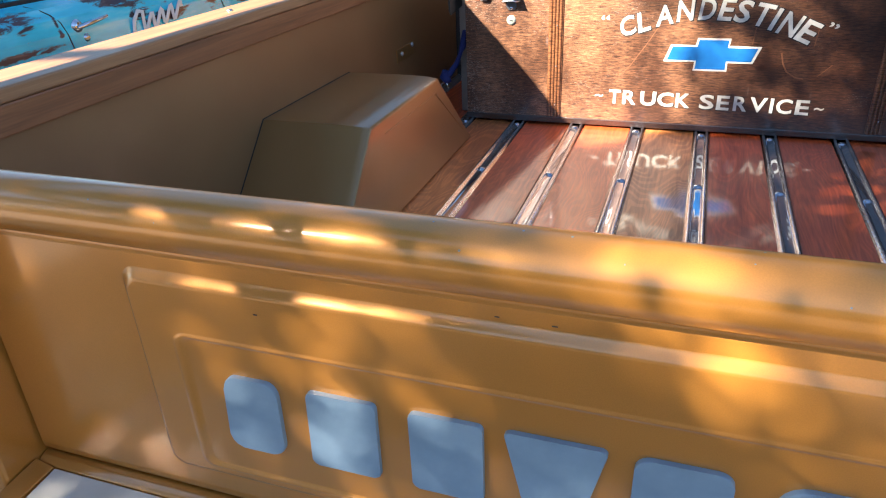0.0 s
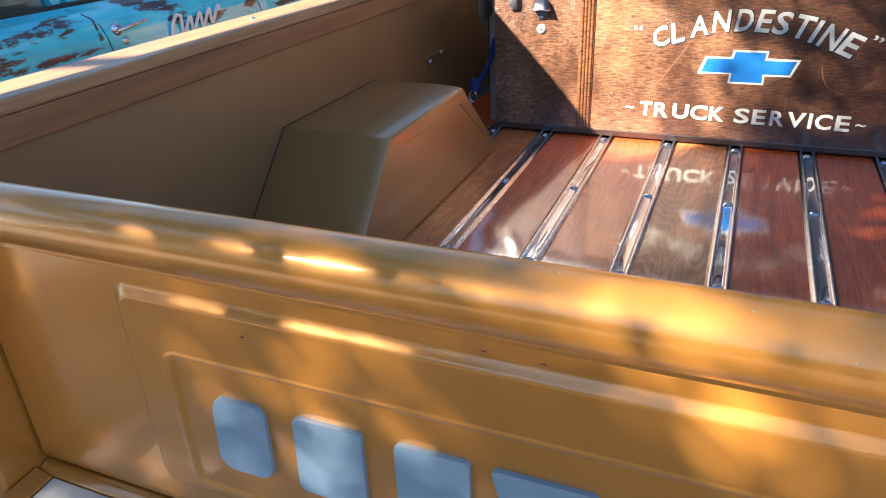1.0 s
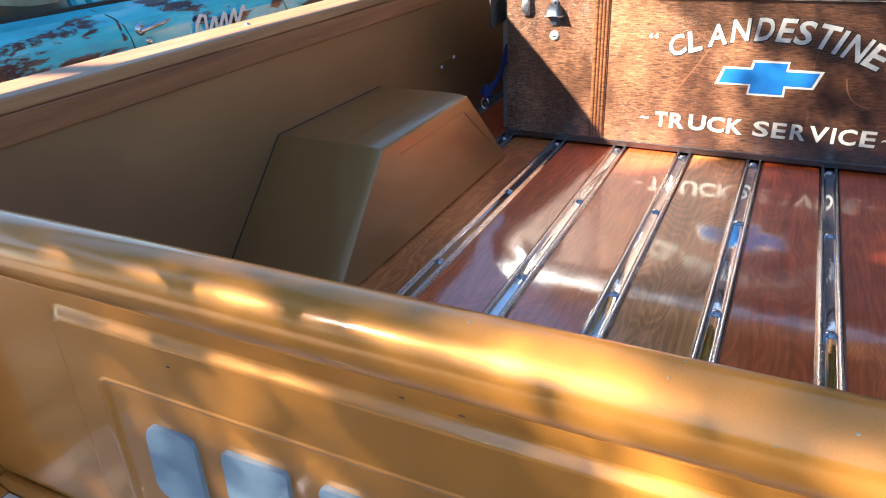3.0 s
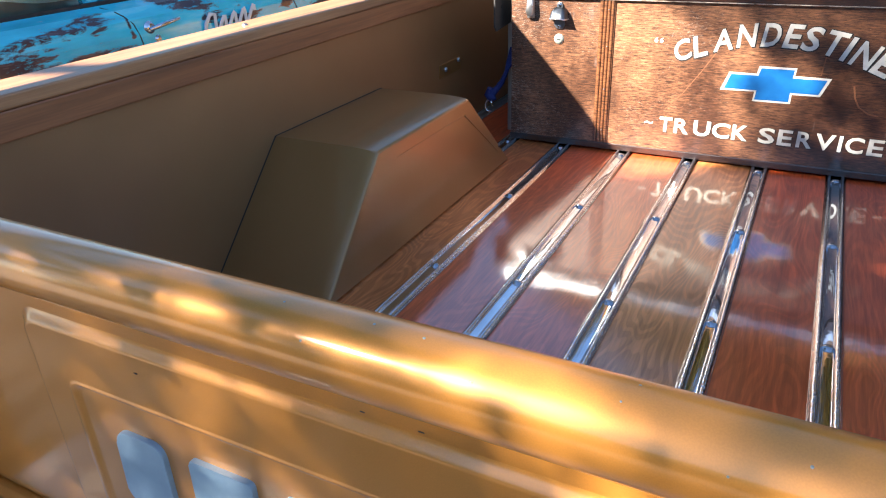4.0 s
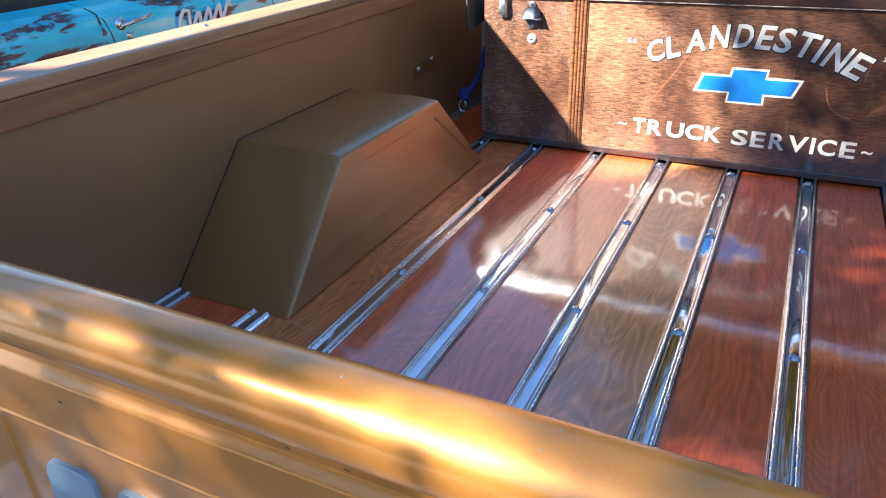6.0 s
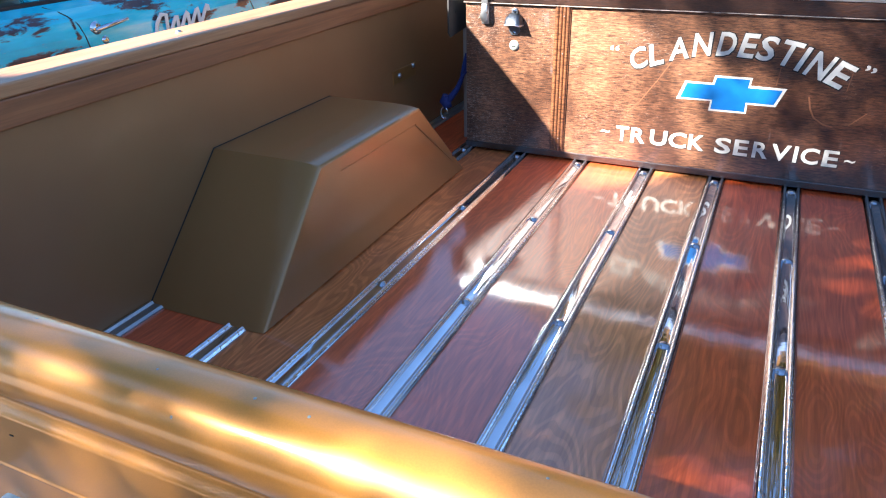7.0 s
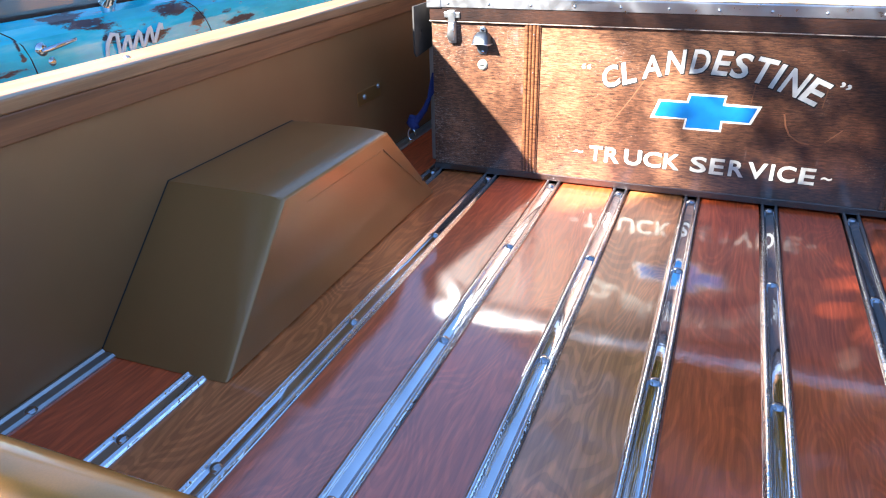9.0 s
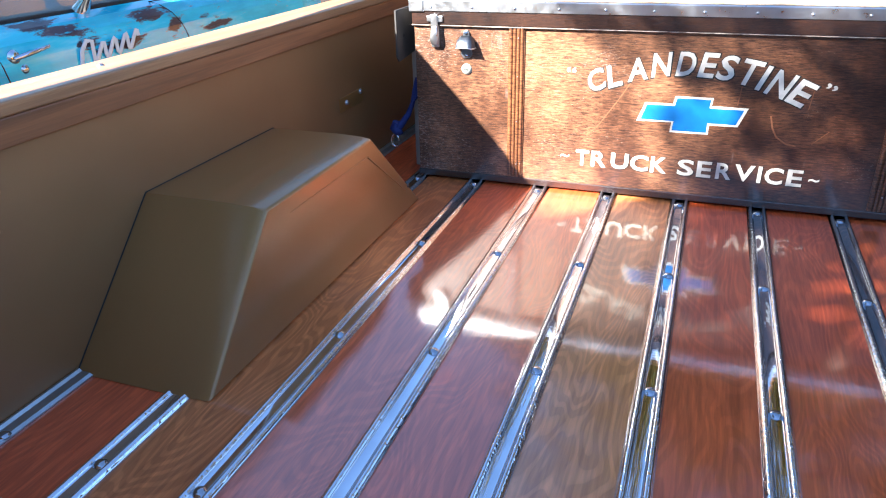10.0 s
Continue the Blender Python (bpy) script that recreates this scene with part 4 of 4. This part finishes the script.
def shade_tree():
    base = Vector((-5.0, -2.2, 0))
    tree = thing("shade_tree", "leafy tree standing beside the truck", "tree", at=base)
    rng = random.Random(5)
    middle = Vector((0.15, 0.55, 0.9)) - SUN_WAY * 5.2
    top = middle - base
    side = SUN_WAY.cross(Vector((0, 0, 1))).normalized()
    up = side.cross(SUN_WAY).normalized()
    fork = top - side * 1.0 + Vector((0, 0, -0.7))
    part("trunk", tube([(0, 0, -0.05), (0.02, 0.0, 0.6), (0.0, 0.05, 1.6), (-0.05, 0.0, 2.4), fork], [0.22, 0.17, 0.15, 0.13, 0.08], 16), BARK, tree, smooth=60)
    # unseen low bar, added as a limb to cast the slanted shadow edge on the chest
    low = [Vector((-0.02, 0.04, 1.5)), Vector((-1.24, -0.6, 1.662)) - base, Vector((-1.195, 0.3, 1.635)) - base, Vector((-1.163, 0.75, 1.602)) - base, Vector((-1.134, 1.35, 1.534)) - base]
    part("limb", tube(low, [0.07, 0.060, 0.046, 0.041, 0.040], 12), BARK, tree, smooth=60)
    # openings in the crown, as the places in the truck to which they let the sun
    # each: place, radius, share of the leaves that is missing
    gaps = [((-0.60, CY, 1.06), 0.17, 1.0), ((-0.45, CY, 1.04), 0.17, 1.0), ((-0.30, CY, 1.00), 0.16, 1.0), ((-0.20, CY, 0.90), 0.10, 1.0), ((-0.30, CY, 0.84), 0.13, 1.0),
            ((-0.13, CY, 1.05), 0.07, 0.92), ((-0.22, CY, 1.02), 0.08, 0.95), ((-0.06, CY, 1.00), 0.06, 0.74), ((0.00, CY, 0.95), 0.12, 0.68), ((0.02, CY, 1.06), 0.07, 0.66), ((0.10, CY, 0.88), 0.08, 0.66), ((0.15, CY, 1.00), 0.11, 0.6), ((0.24, CY, 0.93), 0.08, 0.48), ((0.34, 1.20, BED), 0.075, 0.38)]
    # along the tailgate: x, z, radius, share
    gaps += [((x, 0.0, z), r, share) for x, z, r, share in (
        (-0.45, 1.138, 0.022, 0.5), (-0.300, 1.122, 0.046, 0.42), (-0.18, 1.145, 0.014, 0.3), (-0.095, 1.118, 0.044, 0.72), (-0.03, 1.120, 0.040, 0.8), (0.04, 1.110, 0.045, 0.83), (0.11, 1.108, 0.045, 0.83),
        (0.19, 1.108, 0.045, 0.83), (0.27, 1.108, 0.045, 0.82), (0.35, 1.108, 0.045, 0.8), (0.42, 1.112, 0.045, 0.72), (0.52, 1.120, 0.07, 0.7), (0.64, 1.100, 0.09, 0.7),
        (-0.67, 1.055, 0.028, 0.6), (-0.390, 1.000, 0.018, 0.48), (-0.345, 0.980, 0.026, 0.5), (-0.215, 0.980, 0.042, 0.46), (-0.320, 0.925, 0.036, 0.5), (0.09, 1.025, 0.05, 0.42), (0.10, 0.950, 0.06, 0.42),
        (-0.600, 0.825, 0.028, 0.6), (-0.637, 0.830, 0.016, 0.55), (-0.650, 0.920, 0.016, 0.45), (-0.12, 0.93, 0.04, 0.42), (0.30, 0.98, 0.07, 0.45))]
    gaps += [((-0.33, 0.0, 0.93), 0.15, 0.22), ((-0.08, 0.0, 0.93), 0.15, 0.22), ((0.18, 0.0, 0.93), 0.16, 0.28)]
    gaps += [((-0.91, -0.05 + 0.10 * k, 1.186), 0.062, 1.0) for k in range(18)] + [((-0.70 + 0.07 * k, -0.045, 0.764), 0.016, 0.6) for k in range(3)]
    gaps += [((-0.55 + 0.22 * k, 1.75, 1.2), 0.145, 1.0) for k in range(6)]
    flat = [(Vector(p).dot(side), Vector(p).dot(up), r) for p, r, share in gaps]
    part_open = [share for p, r, share in gaps]
    for k in range(10):
        a = 2 * math.pi * k / 10
        e = top + side * 1.25 * math.cos(a) + up * 1.1 * math.sin(a) + SUN_WAY * rng.uniform(-0.3, 0.3)
        bad = False
        for f in (0.15, 0.3, 0.45, 0.6, 0.75, 0.9, 1.0):
            w = fork.lerp(e, f) + base
            bad = bad or any((w.dot(side) - u) ** 2 + (w.dot(up) - v) ** 2 < (r + 0.06) ** 2 for u, v, r in flat)
        if bad:
            continue
        part("limb", tube([fork, fork.lerp(e, 0.5), e], [0.035, 0.02, 0.008], 8), BARK, tree, smooth=60)
    verts, faces = [], []
    cu, cv = (middle.dot(side), middle.dot(up))
    count = 0
    while count < 47000:
        a, q = 6.28319 * spread(count + 20, 2), math.sqrt(spread(count + 20, 3))
        wob = 1 + 0.12 * math.sin(3 * a + 1) + 0.08 * math.sin(7 * a)
        du, dv = 1.5 * wob * q * math.cos(a), 1.3 * wob * q * math.sin(a)
        c = Vector((cu + du, cv + dv, 0))
        dens = noise.noise(Vector((c.x * 3.2, c.y * 3.2, 0.3)))
        count += 1
        wave = 1 + 0.35 * noise.noise(Vector((c.x * 9, c.y * 9, 5.0)))
        free = 0.0
        for (u, v, r), thin in zip(flat, part_open):
            reach = math.hypot(c.x - u, c.y - v) / (r * wave)
            if reach < 1.9:
                free = max(free, thin * (1.0 if reach < 1.0 else 0.93 * (1.9 - reach) / 0.9))
        if dens < -0.72 or spread(count + 20, 5) < free:
            continue
        o = top + side * du + up * dv + SUN_WAY * rng.gauss(0, 0.55) * (1.1 - q * q * 0.7)
        n = Vector((rng.gauss(0, 0.5), rng.gauss(0, 0.5), 1)).normalized()
        u = Matrix.Rotation(rng.uniform(0, 6.28), 3, n) @ n.orthogonal().normalized()
        w = n.cross(u)
        s = rng.uniform(0.026, 0.044)
        i = len(verts)
        verts += [o - u * s, o + w * s * 0.5 - n * 0.006, o + u * s, o - w * s * 0.5 - n * 0.006]
        faces.append((i, i + 1, i + 2, i + 3))
    # unseen lower boughs, added to shade the paving behind the truck that the tailgate reflects
    for k in range(15000):
        a, q = 6.28319 * spread(k + 20, 2), math.sqrt(spread(k + 20, 3)) * (1 + 0.16 * math.sin(3 * 6.28319 * spread(k + 20, 2)) + 0.1 * math.sin(8 * 6.28319 * spread(k + 20, 2)))
        o = top + side * 1.9 * q * math.cos(a) - up * (1.85 + 1.0 * q * math.sin(a)) + SUN_WAY * rng.gauss(0, 0.4)
        if (o - top).dot(up) > -1.1:
            continue
        n = Vector((rng.gauss(0, 0.5), rng.gauss(0, 0.5), 1)).normalized()
        u = Matrix.Rotation(rng.uniform(0, 6.28), 3, n) @ n.orthogonal().normalized()
        w = n.cross(u)
        s = rng.uniform(0.026, 0.044)
        i = len(verts)
        verts += [o - u * s, o + w * s * 0.5 - n * 0.006, o + u * s, o - w * s * 0.5 - n * 0.006]
        faces.append((i, i + 1, i + 2, i + 3))
    # unseen boughs, added to shade the cab
    over = Vector((0.0, 2.95, 1.45)) - SUN_WAY * 5.2 - base
    clear = [f for f, (p, r, share) in zip(flat, gaps) if p[1] > 1.0 or p[0] < -0.8]
    for k in range(11000):
        a, q = 6.28319 * spread(k + 20, 2), math.sqrt(spread(k + 20, 3)) * (1 + 0.16 * math.sin(3 * 6.28319 * spread(k + 20, 2)) + 0.1 * math.sin(8 * 6.28319 * spread(k + 20, 2)))
        o = over + side * 1.35 * q * math.cos(a) + up * 1.15 * q * math.sin(a) + SUN_WAY * rng.gauss(0, 0.4)
        p = o + base
        if any(math.hypot(p.dot(side) - u, p.dot(up) - v) < 1.9 * r for u, v, r in clear):
            continue
        n = Vector((rng.gauss(0, 0.5), rng.gauss(0, 0.5), 1)).normalized()
        u = Matrix.Rotation(rng.uniform(0, 6.28), 3, n) @ n.orthogonal().normalized()
        w = n.cross(u)
        s = rng.uniform(0.030, 0.050)
        i = len(verts)
        verts += [o - u * s, o + w * s * 0.5 - n * 0.006, o + u * s, o - w * s * 0.5 - n * 0.006]
        faces.append((i, i + 1, i + 2, i + 3))
    me = bpy.data.meshes.new("crown")
    me.from_pydata([tuple(v) for v in verts], [], faces)
    me.materials.append(LEAF)
    crown = new("crown", me)
    crown.parent = tree
    crown["kind"] = "stuff"


def far_tree():
    base = Vector((2.0, 5.2, 0))
    tree = thing("roadside_tree", "tall tree with yellowing leaves beyond the front of the truck", "tree", at=base)
    rng = random.Random(11)
    part("trunk", tube([(0, 0, -0.05), (0, 0, 1.2), (-0.1, -0.1, 2.2), (-0.4, -0.1, 3.2), (-0.6, 0.0, 4.2)], [0.30, 0.22, 0.18, 0.12, 0.04], 14), BARK, tree, smooth=60)
    verts, faces = [], []
    for k in range(13):
        a = rng.uniform(0, 6.283)
        e = Vector((-0.8 + 2.0 * math.cos(a) * rng.uniform(0.4, 1), 0.0 + 1.5 * math.sin(a) * rng.uniform(0.4, 1), rng.uniform(2.7, 4.3)))
        part("limb", tube([(-0.1, -0.1, 2.2), Vector((-0.1, -0.1, 2.2)).lerp(e, 0.5) + Vector((0, 0, 0.2)), e], [0.08, 0.05, 0.015], 8), BARK, tree, smooth=60)
        for j in range(5):
            c = e + Vector((rng.gauss(0, 0.45), rng.gauss(0, 0.45), rng.gauss(0, 0.35)))
            for i in range(150):
                o = c + Vector((rng.gauss(0, 0.3), rng.gauss(0, 0.3), rng.gauss(0, 0.22)))
                n = Vector((rng.gauss(0, 0.5), rng.gauss(0, 0.5), 1)).normalized()
                u = Matrix.Rotation(rng.uniform(0, 6.28), 3, n) @ n.orthogonal().normalized()
                w = n.cross(u)
                q = rng.uniform(0.06, 0.10)
                f = len(verts)
                verts += [o - u * q, o + w * q * 0.5 - n * 0.008, o + u * q, o - w * q * 0.5 - n * 0.008]
                faces.append((f, f + 1, f + 2, f + 3))
    me = bpy.data.meshes.new("crown")
    me.from_pydata([tuple(v) for v in verts], [], faces)
    me.materials.append(GOLD_LEAF)
    crown = new("crown", me)
    crown.parent = tree
    crown["kind"] = "stuff"


shade_tree()
far_tree()
